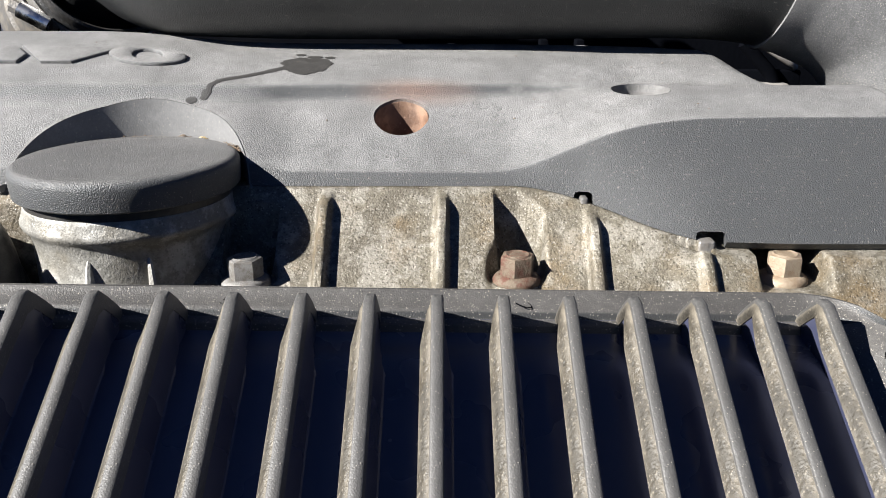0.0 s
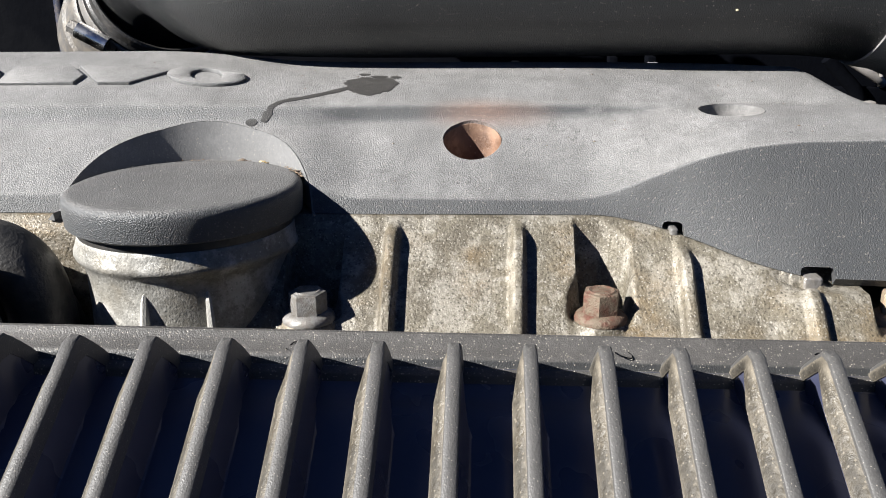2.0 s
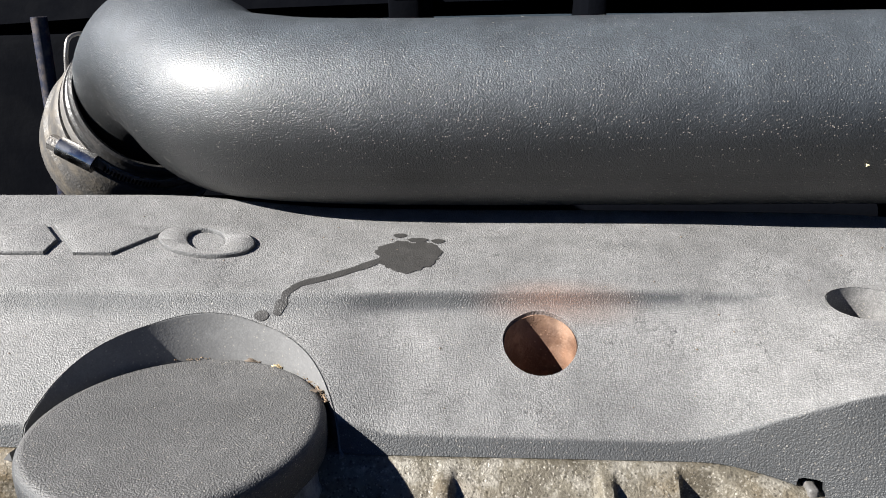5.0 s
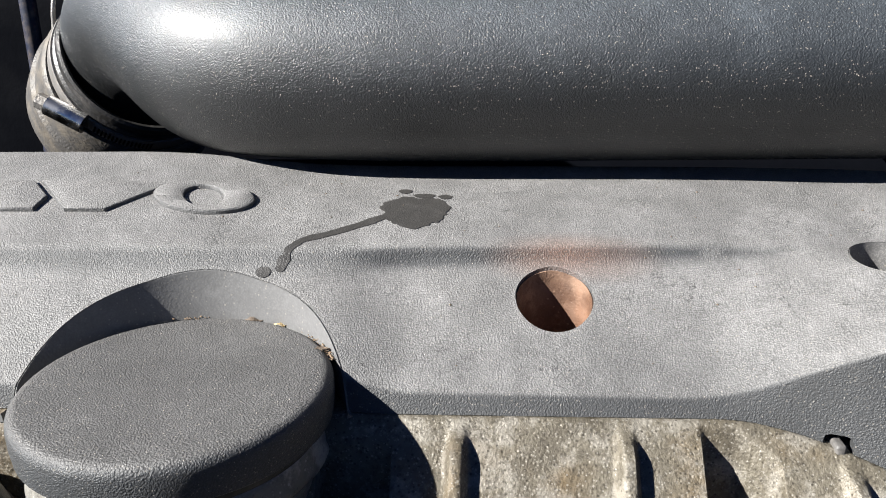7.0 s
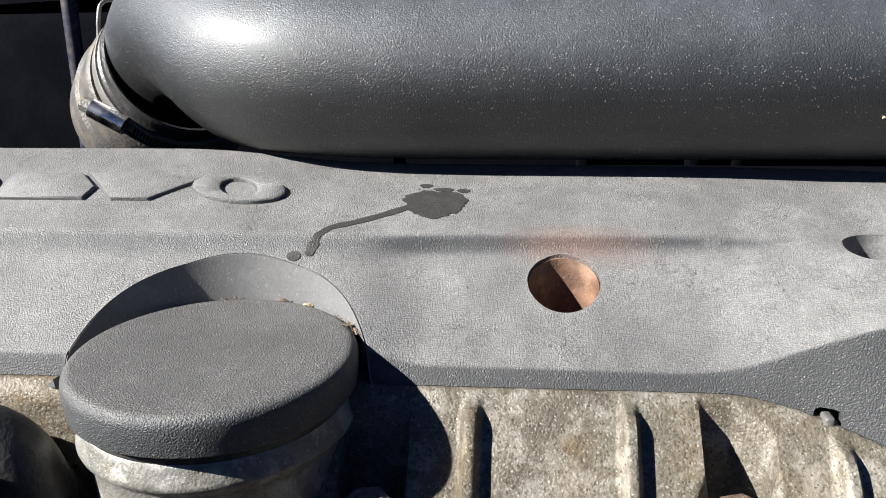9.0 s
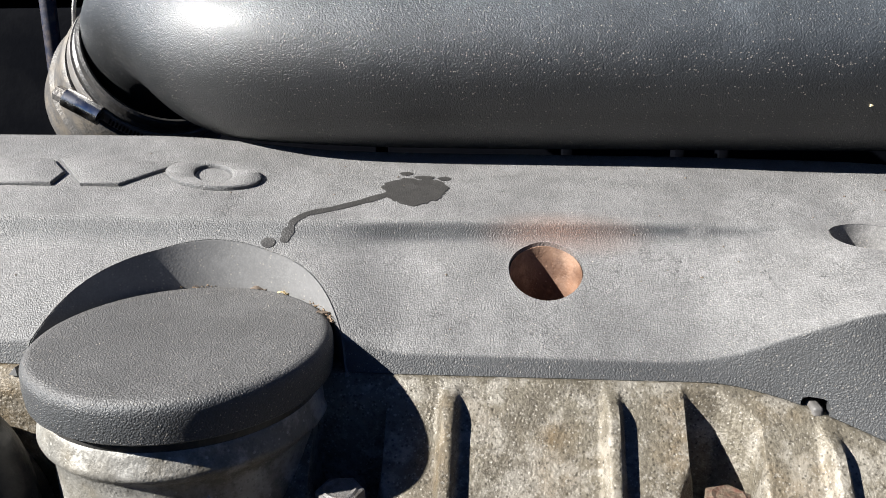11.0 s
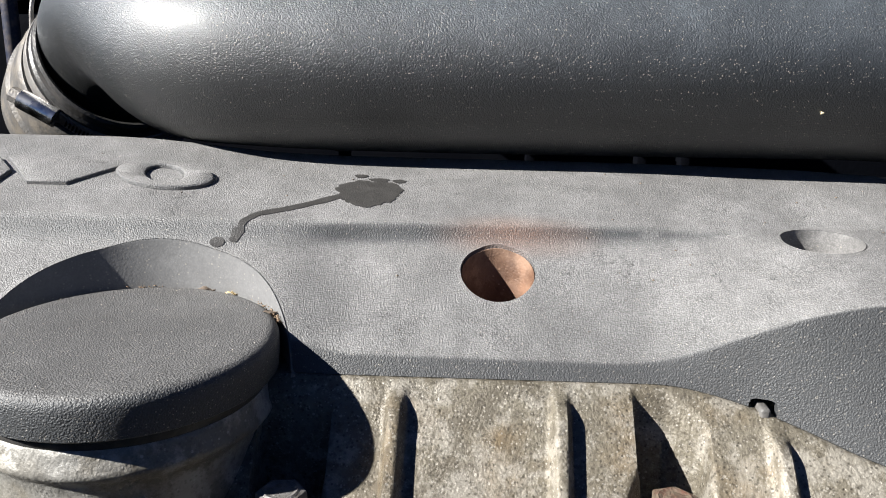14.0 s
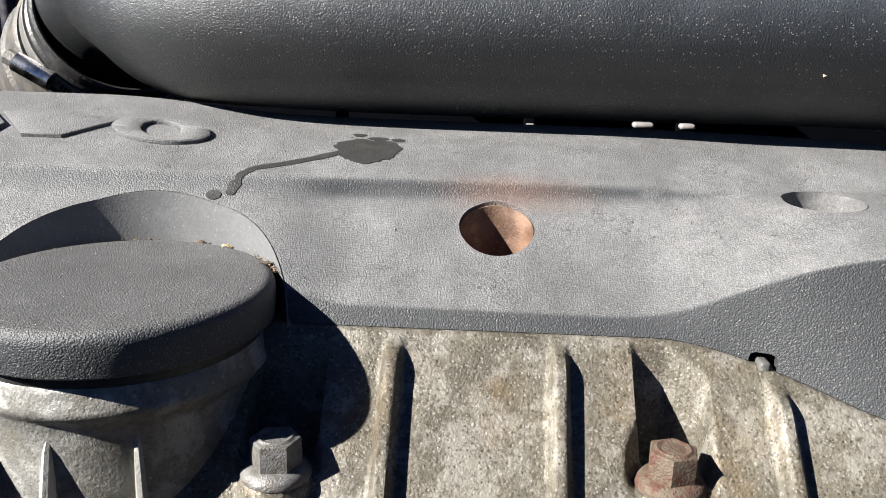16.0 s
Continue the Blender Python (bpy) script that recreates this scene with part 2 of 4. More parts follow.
def part(name, bm, material, parent=None, label="", smooth=40.0, at=None):
    """Links a bmesh, given in world metres, as one mesh object under a thing or a part."""
    at = Vector(at) * S if at else Vector((0, 0, 0))
    bmesh.ops.scale(bm, vec=(S, S, S), verts=bm.verts)
    origin = base_of(parent) + at
    bmesh.ops.translate(bm, vec=-origin, verts=bm.verts)
    bmesh.ops.recalc_face_normals(bm, faces=bm.faces)
    me = bpy.data.meshes.new(name)
    bm.to_mesh(me)
    bm.free()
    me.materials.append(material)
    if smooth:
        me.shade_smooth()
        me.set_sharp_from_angle(angle=radians(smooth))
    ob = new(name, me)
    ob.parent, ob.location = parent, at
    return tagged(ob, label)


def from_lists(verts, faces):
    bm = bmesh.new()
    vs = [bm.verts.new(v) for v in verts]
    for f in faces:
        try:
            bm.faces.new([vs[i] for i in f])
        except ValueError:
            pass
    return bm


def grid(rows, wrap=False, caps=False):
    """A sheet through rows of points; wrap closes each row into a ring."""
    n = len(rows[0])
    verts = [p for r in rows for p in r]
    faces = []
    for i in range(len(rows) - 1):
        for j in range(n if wrap else n - 1):
            k = (j + 1) % n
            faces.append((i * n + j, i * n + k, (i + 1) * n + k, (i + 1) * n + j))
    if caps:
        faces += [tuple(range(n)), tuple(range((len(rows) - 1) * n, len(rows) * n))[::-1]]
    return from_lists(verts, faces)


def slab(top, down):
    """A closed sheet: rows of points, and the same rows moved by down(point)."""
    n, m = len(top[0]), len(top)
    verts = [p for r in top for p in r] + [down(p) for r in top for p in r]
    o = n * m
    faces = []
    for i in range(m - 1):
        for j in range(n - 1):
            a, b, c, d = i * n + j, i * n + j + 1, (i + 1) * n + j + 1, (i + 1) * n + j
            faces += [(a, b, c, d), (d + o, c + o, b + o, a + o)]
    for i in range(m - 1):
        for j in (0, n - 1):
            a, d = i * n + j, (i + 1) * n + j
            faces.append((a, d, d + o, a + o) if j == 0 else (d, a, a + o, d + o))
    for j in range(n - 1):
        for i in (0, m - 1):
            a, b = i * n + j, i * n + j + 1
            faces.append((b, a, a + o, b + o) if i == 0 else (a, b, b + o, a + o))
    return from_lists(verts, faces)


def lathe(profile, at, n=96, start=0.0, turn=2 * math.pi):
    full = abs(turn - 2 * math.pi) < 1e-6
    rows = []
    for r, z in profile:
        rows.append([(at[0] + r * math.cos(start + turn * k / n), at[1] + r * math.sin(start + turn * k / n), at[2] + z) for k in range(n if full else n + 1)])
    return grid(rows, wrap=full)


def box(lo, hi, bevel=0.0, seg=2):
    bm = bmesh.new()
    bmesh.ops.create_cube(bm, size=1)
    for v in bm.verts:
        v.co = [lo[i] + (v.co[i] + 0.5) * (hi[i] - lo[i]) for i in range(3)]
    if bevel:
        bmesh.ops.bevel(bm, geom=bm.edges[:], offset=bevel, segments=seg, affect="EDGES", profile=0.5)
    return bm


def prism(outline, z0, z1, bevel=0.0, seg=2):
    """An upright prism on an outline of (x, y)."""
    bm = bmesh.new()
    lo = [bm.verts.new((x, y, z0)) for x, y in outline]
    hi = [bm.verts.new((x, y, z1)) for x, y in outline]
    n = len(lo)
    bm.faces.new(lo[::-1])
    top = bm.faces.new(hi)
    for i in range(n):
        bm.faces.new((lo[i], lo[(i + 1) % n], hi[(i + 1) % n], hi[i]))
    if bevel:
        bmesh.ops.bevel(bm, geom=list(top.edges), offset=bevel, segments=seg, affect="EDGES", profile=0.5)
    return bm


def spline(points, steps=12):
    """Catmull-Rom through the points."""
    p = [Vector(q) for q in points]
    p = [2 * p[0] - p[1]] + p + [2 * p[-1] - p[-2]]
    out = []
    for i in range(1, len(p) - 2):
        for k in range(steps):
            t = k / steps
            a, b, c, d = p[i - 1], p[i], p[i + 1], p[i + 2]
            out.append(0.5 * (2 * b + (c - a) * t + (2 * a - 5 * b + 4 * c - d) * t * t + (3 * b - a - 3 * c + d) * t ** 3))
    return out + [p[-2]]


def tube(points, radius, n=32, steps=12, caps=True, squash=None):
    """A round tube along a spline; radius is a number or a function of 0..1."""
    path = spline(points, steps)
    rows, up = [], None
    for i, p in enumerate(path):
        d = (path[min(i + 1, len(path) - 1)] - path[max(i - 1, 0)]).normalized()
        if up is None:
            up = Vector((0, 0, 1)) if abs(d.z) < 0.9 else Vector((0, 1, 0))
        side = d.cross(up).normalized()
        up = side.cross(d).normalized()
        r = radius(i / (len(path) - 1)) if callable(radius) else radius
        rows.append([tuple(p + side * r * math.cos(2 * math.pi * k / n) + up * r * math.sin(2 * math.pi * k / n)) for k in range(n)])
    return grid(rows, wrap=True, caps=caps)


def ease(a, b, x):
    t = max(0.0, min(1.0, (x - a) / (b - a)))
    return t * t * (3 - 2 * t)


def cut(ob, cutters):
    """Takes the cutters' solids out of ob's mesh for good."""
    for c in cutters:
        me = bpy.data.meshes.new("cutter")
        bmesh.ops.scale(c, vec=(S, S, S), verts=c.verts)
        bmesh.ops.recalc_face_normals(c, faces=c.faces)
        c.to_mesh(me)
        c.free()
        cutter = new("cutter", me)
        mod = ob.modifiers.new("cut", "BOOLEAN")
        mod.operation, mod.object, mod.solver = "DIFFERENCE", cutter, "EXACT"
        bpy.context.view_layer.update()
        out = bpy.data.meshes.new_from_object(ob.evaluated_get(bpy.context.evaluated_depsgraph_get()))
        ob.modifiers.clear()
        ob.data = out
        bpy.data.objects.remove(cutter)
    ob.data.shade_smooth()
    ob.data.set_sharp_from_angle(angle=radians(40))


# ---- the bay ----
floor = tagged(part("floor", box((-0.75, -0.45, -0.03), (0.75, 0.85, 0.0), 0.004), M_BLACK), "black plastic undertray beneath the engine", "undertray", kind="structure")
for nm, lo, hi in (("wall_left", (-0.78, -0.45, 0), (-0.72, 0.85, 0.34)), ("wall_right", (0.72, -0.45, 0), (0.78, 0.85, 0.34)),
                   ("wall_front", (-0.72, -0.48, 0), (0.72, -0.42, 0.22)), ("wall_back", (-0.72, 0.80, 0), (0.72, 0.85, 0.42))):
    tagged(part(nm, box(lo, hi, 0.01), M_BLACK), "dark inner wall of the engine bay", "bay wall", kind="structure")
bonnet = slab([[(x, 0.80 + 0.55 * t + 0.04 * math.sin(3 * t), 0.44 + 0.95 * t - 0.03 * (x / 0.7) ** 2) for x in np.linspace(-0.72, 0.72, 13)] for t in np.linspace(0, 1, 9)],
              lambda p: (p[0], p[1] + 0.022, p[2] - 0.012))
tagged(part("bonnet", bonnet, M_BLACK), "raised bonnet with a black lined underside", "bonnet", kind="structure")

# ---- engine block ----
block = thing("engine_block", (0, 0.36, 0.0), "near-black engine block standing on the undertray", "engine")
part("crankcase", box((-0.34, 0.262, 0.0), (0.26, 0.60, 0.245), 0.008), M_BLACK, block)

# ---- moulded engine cover: profile from lip to back edge, changing along x ----
KX = (-0.36, -0.178, -0.160, -0.110, -0.090, -0.070, 0.020, 0.034, 0.052, 0.070, 0.086, 0.105, 0.142, 0.152, 0.30)
KN = {
    "y0": (.3362, .3362, .3362, .3372, .3376, .3362, .3362, .3357, .3318, .3238, .3163, .3105, .3095, .3095, .3095),
    "z0": (.3127, .3127, .3127, .3127, .3127, .3127, .3127, .3129, .3100, .3052, .3000, .2962, .2955, .2955, .2955),
    "y1": (.3390, .3390, .3400, .3420, .3425, .3392, .3388, .3388, .3358, .3333, .3335, .3345, .3350, .3350, .3350),
    "z1": (.3195, .3195, .3205, .3235, .3240, .3184, .3178, .3195, .3283, .3364, .3402, .3420, .3425, .3425, .3425),
    "y2": (.3745, .3745, .3745, .3748, .3765, .3824, .3847, .3848, .3840, .3856, .3660, .3650, .3660, .3660, .3660),
    "z2": (.3426, .3426, .3426, .3430, .3432, .3428, .3441, .3444, .3442, .3466, .3465, .3468, .3472, .3472, .3472),
    "y3": (.3800, .3800, .3803, .3812, .3822, .3838, .3872, .3874, .3878, .3890, .3965, .3950, .3860, .3850, .3850),
    "z3": (.3503, .3503, .3501, .3496, .3494, .3490, .3487, .3484, .3480, .3479, .3478, .3480, .3485, .3485, .3485),
    "y4": (.4120, .4120, .4120, .4120, .4120, .4120, .4120, .4120, .4130, .4150, .4160, .4150, .4120, .3900, .3900),
    "z4": (.3615, .3615, .3608, .3583, .3580, .3579, .3575, .3572, .3568, .3560, .3552, .3548, .3545, .3475, .3475),
    "y5": (.4470, .4470, .4470, .4470, .4470, .4470, .4470, .4470, .4470, .4470, .4470, .4470, .4440, .3925, .3925),
    "z5": (.3695, .3695, .3688, .3640, .3633, .3630, .3626, .3625, .3623, .3620, .3617, .3612, .3595, .3450, .3450),
    "y6": (.4500, .4500, .4500, .4500, .4500, .4500, .4500, .4500, .4500, .4500, .4500, .4500, .4480, .3940, .3940),
    "z6": (.3450, .3450, .3450, .3450, .3450, .3450, .3450, .3450, .3450, .3450, .3450, .3450, .3450, .3300, .3300),
}
ROUND = (0, 0.0010, 0.0036, 0.0022, 0.010, 0.004, 0)


@functools.lru_cache(maxsize=None)
def knots(x):
    def at(key):
        return sum(float(np.interp(x + d, KX, KN[key])) * w for d, w in ((-0.006, 0.2), (-0.003, 0.2), (0, 0.2), (0.003, 0.2), (0.006, 0.2)))
    return [(at(f"y{i}"), at(f"z{i}")) for i in range(7)]


@functools.lru_cache(maxsize=None)
def profile(x):
    """Points (y, z) across the cover at x, from the lip's foot to the back edge, with rounded creases."""
    k = [Vector(p) for p in knots(x)]
    out = [k[0]]
    for i in range(1, 6):
        a, b, c = k[i - 1], k[i], k[i + 1]
        ra, rc = min(ROUND[i], (a - b).length * 0.48), min(ROUND[i], (c - b).length * 0.55 if i == 2 else (c - b).length * 0.42)
        p, q = b + (a - b).normalized() * ra, b + (c - b).normalized() * rc
        last = out[-1]
        for s in (0.14, 0.28, 0.42, 0.57, 0.71, 0.86):
            q0 = last.lerp(p, s)
            out.append(q0 + Vector((0, 0.0021 * math.sin(math.pi * s) * (1 - ease(0.03, 0.08, x)))) if i == 2 else q0)
        for s in (0, 0.2, 0.4, 0.6, 0.8, 1.0):
            out.append(p.lerp(b, s).lerp(b.lerp(q, s), s))
    out.append(k[6])
    return [(p.x, p.y) for p in out]


def cover_z(x, y):
    p = profile(x)
    return float(np.interp(y, [q[0] for q in p], [q[1] for q in p]))


def cover_up(x, y, e=0.0006):
    return Vector(((cover_z(x - e, y) - cover_z(x + e, y)), (cover_z(x, y - e) - cover_z(x, y + e)), 2 * e)).normalized()


X0, X1 = -0.335, 0.212
cols = [X0 + (X1 - X0) * i / 360 for i in range(361)]
END = [0.0 if x < 0.196 else (1 - math.sqrt(max(0.0, 1 - ((x - 0.196) / 0.016) ** 2))) * 0.02 for x in cols]
rows = [[(x, y, z - e) for y, z in profile(x)] for x, e in zip(cols, END)]
cover = thing("engine_cover", (0, 0.39, 0.33), "weathered grey plastic engine cover with round bolt holes", "engine cover")
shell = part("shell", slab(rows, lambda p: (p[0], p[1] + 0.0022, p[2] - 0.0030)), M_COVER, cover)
CAP = (-0.1304, 0.3300)
REC_R = 0.0542
REC = (-0.1337, 0.3212)
HOLES = ((-0.0189, 0.3695, 0.0126), (0.0915, 0.3805, 0.0137), (-0.2510, 0.3690, 0.0128))


def post(x, y, r, z0, z1, up, n=64):
    u = Vector(up)
    a = u.cross(Vector((1, 0, 0))).normalized()
    b = u.cross(a)
    c = Vector((x, y, 0))
    return grid([[tuple(c + Vector((0, 0, h0)) + u * h + (a * math.cos(2 * math.pi * k / n) + b * math.sin(2 * math.pi * k / n)) * r) for k in range(n)] for h0, h in ((cover_z(x, y), z0), (cover_z(x, y), z1))], wrap=True, caps=True)


cut(shell, [grid([[(REC[0] + REC_R * math.cos(2 * math.pi * k / 128), REC[1] + REC_R * math.sin(2 * math.pi * k / 128), z) for k in range(128)] for z in (0.25, 0.42)], wrap=True, caps=True)]
    + [post(x, y, r, -0.02, 0.02, (0, 0, 1)) for x, y, r in HOLES]
    + [box((0.0550, 0.314, 0.296), (0.0626, 0.3360, 0.3118), 0.0018), box((0.1020, 0.298, 0.288), (0.1140, 0.318, 0.2998), 0.0018)])
for x, y, z, w in ((0.0590, 0.3300, 0.3086, 0.0016), (0.1060, 0.3120, 0.2955, 0.0034)):
    part("clip_tab", box((x - w, y - 0.003, z - 0.006), (x + w, y + 0.004, z + 0.0012), 0.0010, 3), M_SLEEVE if x < 0.08 else M_DULLMETAL, cover, "clip tab in a notch")

# wall of the recess round the filler cap
wall_rows = []
for k in range(97):
    a = radians(15 + 154 * k / 96)
    row = []
    for r, low in ((REC_R - 0.0005, False), (REC_R - 0.0010, True), (REC_R + 0.0022, True), (REC_R + 0.0022, False)):
        x, y = REC[0] + r * math.cos(a), REC[1] + r * math.sin(a)
        z = cover_z(x, max(y, knots(x)[0][0] + 0.0004))
        row.append((x, y, z - (0.0 if r < REC_R else 0.0028) if not low else min(z - 0.003, 0.3135)))
    wall_rows.append(row)
part("recess_wall", grid(wall_rows, wrap=True, caps=True), M_WALL, cover)
for i, (x, y, r) in enumerate(HOLES):
    def mouth(rr, drop):
        return [(x + rr * math.cos(2 * math.pi * k / 64), y + rr * math.sin(2 * math.pi * k / 64), cover_z(x + rr * math.cos(2 * math.pi * k / 64), y + rr * math.sin(2 * math.pi * k / 64)) - drop) for k in range(64)]

    def level(rr, z):
        return [(x + rr * math.cos(2 * math.pi * k / 64), y + rr * math.sin(2 * math.pi * k / 64), z) for k in range(64)]

    part("bolt_sleeve", grid([mouth(r + 0.0016, 0.0029), mouth(r - 0.0004, 0.0001 if i == 1 else 0.0012), level(r - 0.0008, 0.262 if i != 1 else 0.3290), level(0.0004, 0.261 if i != 1 else 0.3285), level(0.0004, 0.258 if i != 1 else 0.3265), level(r + 0.0016, 0.258 if i != 1 else 0.3265), mouth(r + 0.0016, 0.0029)], wrap=True),
         M_RUST if i != 1 else M_DISH, cover, "rust-stained tube inside the hole" if i != 1 else "pale dish inside the hole")

# raised emblem: plain shapes along the band above the crease
def raised(outline, high):
    bm = prism(outline, 0.0, high, high * 0.3, 2)
    for v in bm.verts:
        h = v.co.z
        z = cover_z(v.co.x, v.co.y)
        v.co = Vector((v.co.x, v.co.y, z - 0.0004)) + cover_up(v.co.x, v.co.y) * h
    return bm


EMB_Y = (0.3988, 0.4192)
em_mid = (EMB_Y[0] + EMB_Y[1]) / 2
em_h = (EMB_Y[1] - EMB_Y[0]) / 2
for cx in (-0.1450, -0.2640):
    rws = []
    for sx, sy, h in ((1.0, 1.0, -0.0006), (0.99, 0.985, 0.0013), (0.955, 0.94, 0.0018), (0.44, 0.72, 0.0018), (0.40, 0.67, 0.0013), (0.385, 0.645, -0.0004)):
        ring = [(cx + 0.0190 * sx * math.cos(t), em_mid + em_h * sy * math.sin(t)) for t in np.linspace(0, 2 * math.pi, 56, endpoint=False)]
        ring = [(x - (y - em_mid) * 0.33, y) for x, y in ring]
        rws.append([tuple(Vector((x, y, cover_z(x, y))) + cover_up(x, y) * h) for x, y in ring])
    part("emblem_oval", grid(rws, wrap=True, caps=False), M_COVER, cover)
y0e, y1e = EMB_Y
for outline in ([(-0.2098, y1e - 0.002), (-0.1585, y1e - 0.002), (-0.1783, y0e), (-0.1931, y0e)], [(-0.2420, y1e - 0.002), (-0.2128, y1e - 0.002), (-0.2029, y0e + 0.0080), (-0.2048, y0e), (-0.2420, y0e)]):
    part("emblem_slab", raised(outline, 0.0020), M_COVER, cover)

# ---- cast valve cover ----
BOLTS = ((-0.0788, 0.3045), (0.0298, 0.3075), (0.1375, 0.3085))
SEAT = 0.2805


def cast_z(x, y):
    k0 = knots(x)[0]
    yt, zt = k0[0] - 0.0011, k0[1] - 0.0003
    zt -= 0.0030 * ease(0.106, 0.112, x)
    gap = ease(0.1238, 0.1258, x) * (1 - ease(0.1500, 0.1535, x))
    if y >= yt:
        return zt * (1 - gap) + SEAT * gap if y < 0.346 else zt
    z = zt - (yt - y)
    right = ease(0.088, 0.104, x)
    if right:
        shelf = 0.2925 - 0.35 * max(0.0, 0.3035 - y) * 3
        z = z * (1 - right) + right * (min(zt, shelf) if y > 0.300 else shelf - 0.0)
    for rx, w, h in ((-0.0490, 0.0027, 0.0064), (-0.0002, 0.0027, 0.0064), (0.0610, 0.0027, 0.0060), (0.1030, 0.0028, 0.0045)):
        d = abs(x - rx - (0.336 - y) * 0.02 * (1 if rx > 0 else -1))
        if d < w * 2.2 and (rx < 0.1 or y < 0.306):
            z += h * (1 - ease(w * 0.55, w * 1.35, d)) * ease(0.0, 0.013, yt - y)
    for i, (bx, by) in enumerate(BOLTS):
        wl, wr, soft = ((0.0100, 0.0095, 0.0012), (0.0074, 0.0102 - 0.0122 * ease(yt - 0.0085, yt + 0.0005, y), 0.0026), (0.0115, 0.0120, 0.0012))[i]
        deep = ease(by + 0.0098, by + 0.0112, y) * 0.034 if i < 2 else 0.0
        floor_z = SEAT - deep
        w = 1 - ease(0.0108, 0.0128, math.hypot(x - bx, y - by))
        if by - 0.002 < y:
            side = min(ease(-wl - 0.0012, -wl + 0.0012, x - bx), 1 - ease(wr - 0.0012, wr + soft, x - bx))
            back = (1 - ease(yt - 0.0082, yt - 0.0064, y), 1 - ease(yt - 0.0030, yt - 0.0016, y), 1 - ease(by + 0.008, by + 0.011, y))[i]
            w = max(min(side, back), w)
        if z > floor_z:
            z = z * (1 - w) + floor_z * w
        d = math.hypot(x - bx, y - by)
        col = 1 - ease(0.0096, 0.0108, d)
        if z < floor_z:
            z = z * (1 - col) + floor_z * col
    if gap:
        z = min(z, z * (1 - gap) + SEAT * gap)
    rim_x = -0.158 + 0.056 * (1 - ease(0.296, 0.304, y))
    if x < rim_x:
        drop = (1 - ease(rim_x - 0.008, rim_x, x)) * (1 - ease(0.3285, 0.3308, y))
        return z * (1 - drop) + 0.2443 * drop
    return max(z, 0.246)


valve = thing("valve_cover", (0, 0.32, 0.245), "weathered cast aluminium valve cover with upright ribs", "valve cover")
vx = np.arange(-0.300, 0.2045, 0.00095)
vy = np.arange(0.2620, 0.3560, 0.00095)
vk = [[(x, y, cast_z(x, y)) for y in vy] for x in vx]
part("casting", slab(vk, lambda p: (p[0], p[1], 0.244)), M_CAST, valve, smooth=60)
neck = lathe([(0.030, 0.3112), (0.0408, 0.3112), (0.0415, 0.3106), (0.0418, 0.3090), (0.0424, 0.3070), (0.0432, 0.3052), (0.0434, 0.3040), (0.0430, 0.3028), (0.0416, 0.3014), (0.0404, 0.2996), (0.0398, 0.2960), (0.0396, 0.285), (0.0400, 0.262), (0.0404, 0.245), (0.030, 0.245)],
             (CAP[0], CAP[1], 0), 120)
part("filler_neck", neck, M_NECK, valve)
for ang in (-96, -63.5):
    a = radians(ang)
    d, s = Vector((math.cos(a), math.sin(a), 0)), Vector((-math.sin(a), math.cos(a), 0))
    c = Vector((CAP[0], CAP[1], 0))
    rws = []
    for r, z, w in ((0.0388, 0.2960, 0.0008), (0.0408, 0.2925, 0.0012), (0.0432, 0.2830, 0.0015), (0.0460, 0.2680, 0.0018), (0.0488, 0.2460, 0.0021)):
        rws.append([tuple(c + d * 0.037 + s * w + Vector((0, 0, z))), tuple(c + d * r + s * w * 0.8 + Vector((0, 0, z))), tuple(c + d * (r + 0.0006) + Vector((0, 0, z))), tuple(c + d * r - s * w * 0.8 + Vector((0, 0, z))), tuple(c + d * 0.037 - s * w + Vector((0, 0, z)))])
    part("gusset", grid(rws, wrap=True, caps=True), M_NECK, valve)

# ---- filler cap ----
cap = thing("oil_filler_cap", (CAP[0], CAP[1], 0.3165), "round black grained plastic oil filler cap, dusty on top", "filler cap")
R, TOP = 0.0452, 0.3273
edge = [(R - 0.0036 + 0.0036 * math.sin(t), TOP - 0.0003 - 0.0036 + 0.0036 * math.cos(t)) for t in np.linspace(0, math.pi / 2, 7)]
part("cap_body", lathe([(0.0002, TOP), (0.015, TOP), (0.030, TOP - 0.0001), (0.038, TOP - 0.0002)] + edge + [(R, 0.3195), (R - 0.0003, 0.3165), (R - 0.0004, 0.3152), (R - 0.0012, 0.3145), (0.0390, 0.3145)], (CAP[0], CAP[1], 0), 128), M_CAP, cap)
part("cap_skirt", lathe([(0.0380, 0.3155), (0.0414, 0.3153), (0.0416, 0.3125), (0.0412, 0.3108), (0.0380, 0.3108)], (CAP[0], CAP[1], 0), 96), M_RUBBER, cap, "black rubber seal")

# ---- bolts ----
def hex_bolt(x, y, z, mat, label, turn):
    b = thing("hex_bolt", (x, y, z), label, "bolt", "flange bolts on the valve cover")
    part("flange", lathe([(0.0002, 0), (0.0098, 0), (0.0098, 0.0012), (0.0088, 0.0024), (0.0070, 0.0034), (0.0002, 0.0034)], (x, y, z), 40), mat, b)
    out = [(x + 0.0071 * math.cos(turn + k * math.pi / 3), y + 0.0071 * math.sin(turn + k * math.pi / 3)) for k in range(6)]
    part("head", prism(out, z + 0.0030, z + 0.0112, 0.0007, 2), mat, b, smooth=30)
    part("head_dish", lathe([(0.0002, 0.0111), (0.0034, 0.0112), (0.0046, 0.0117), (0.0052, 0.0113), (0.0052, 0.0105)], (x, y, z), 32), mat, b)
    return b


hex_bolt(*BOLTS[0], SEAT, M_BOLT, "dull zinc flange bolt in a pocket of the valve cover", 0.12)
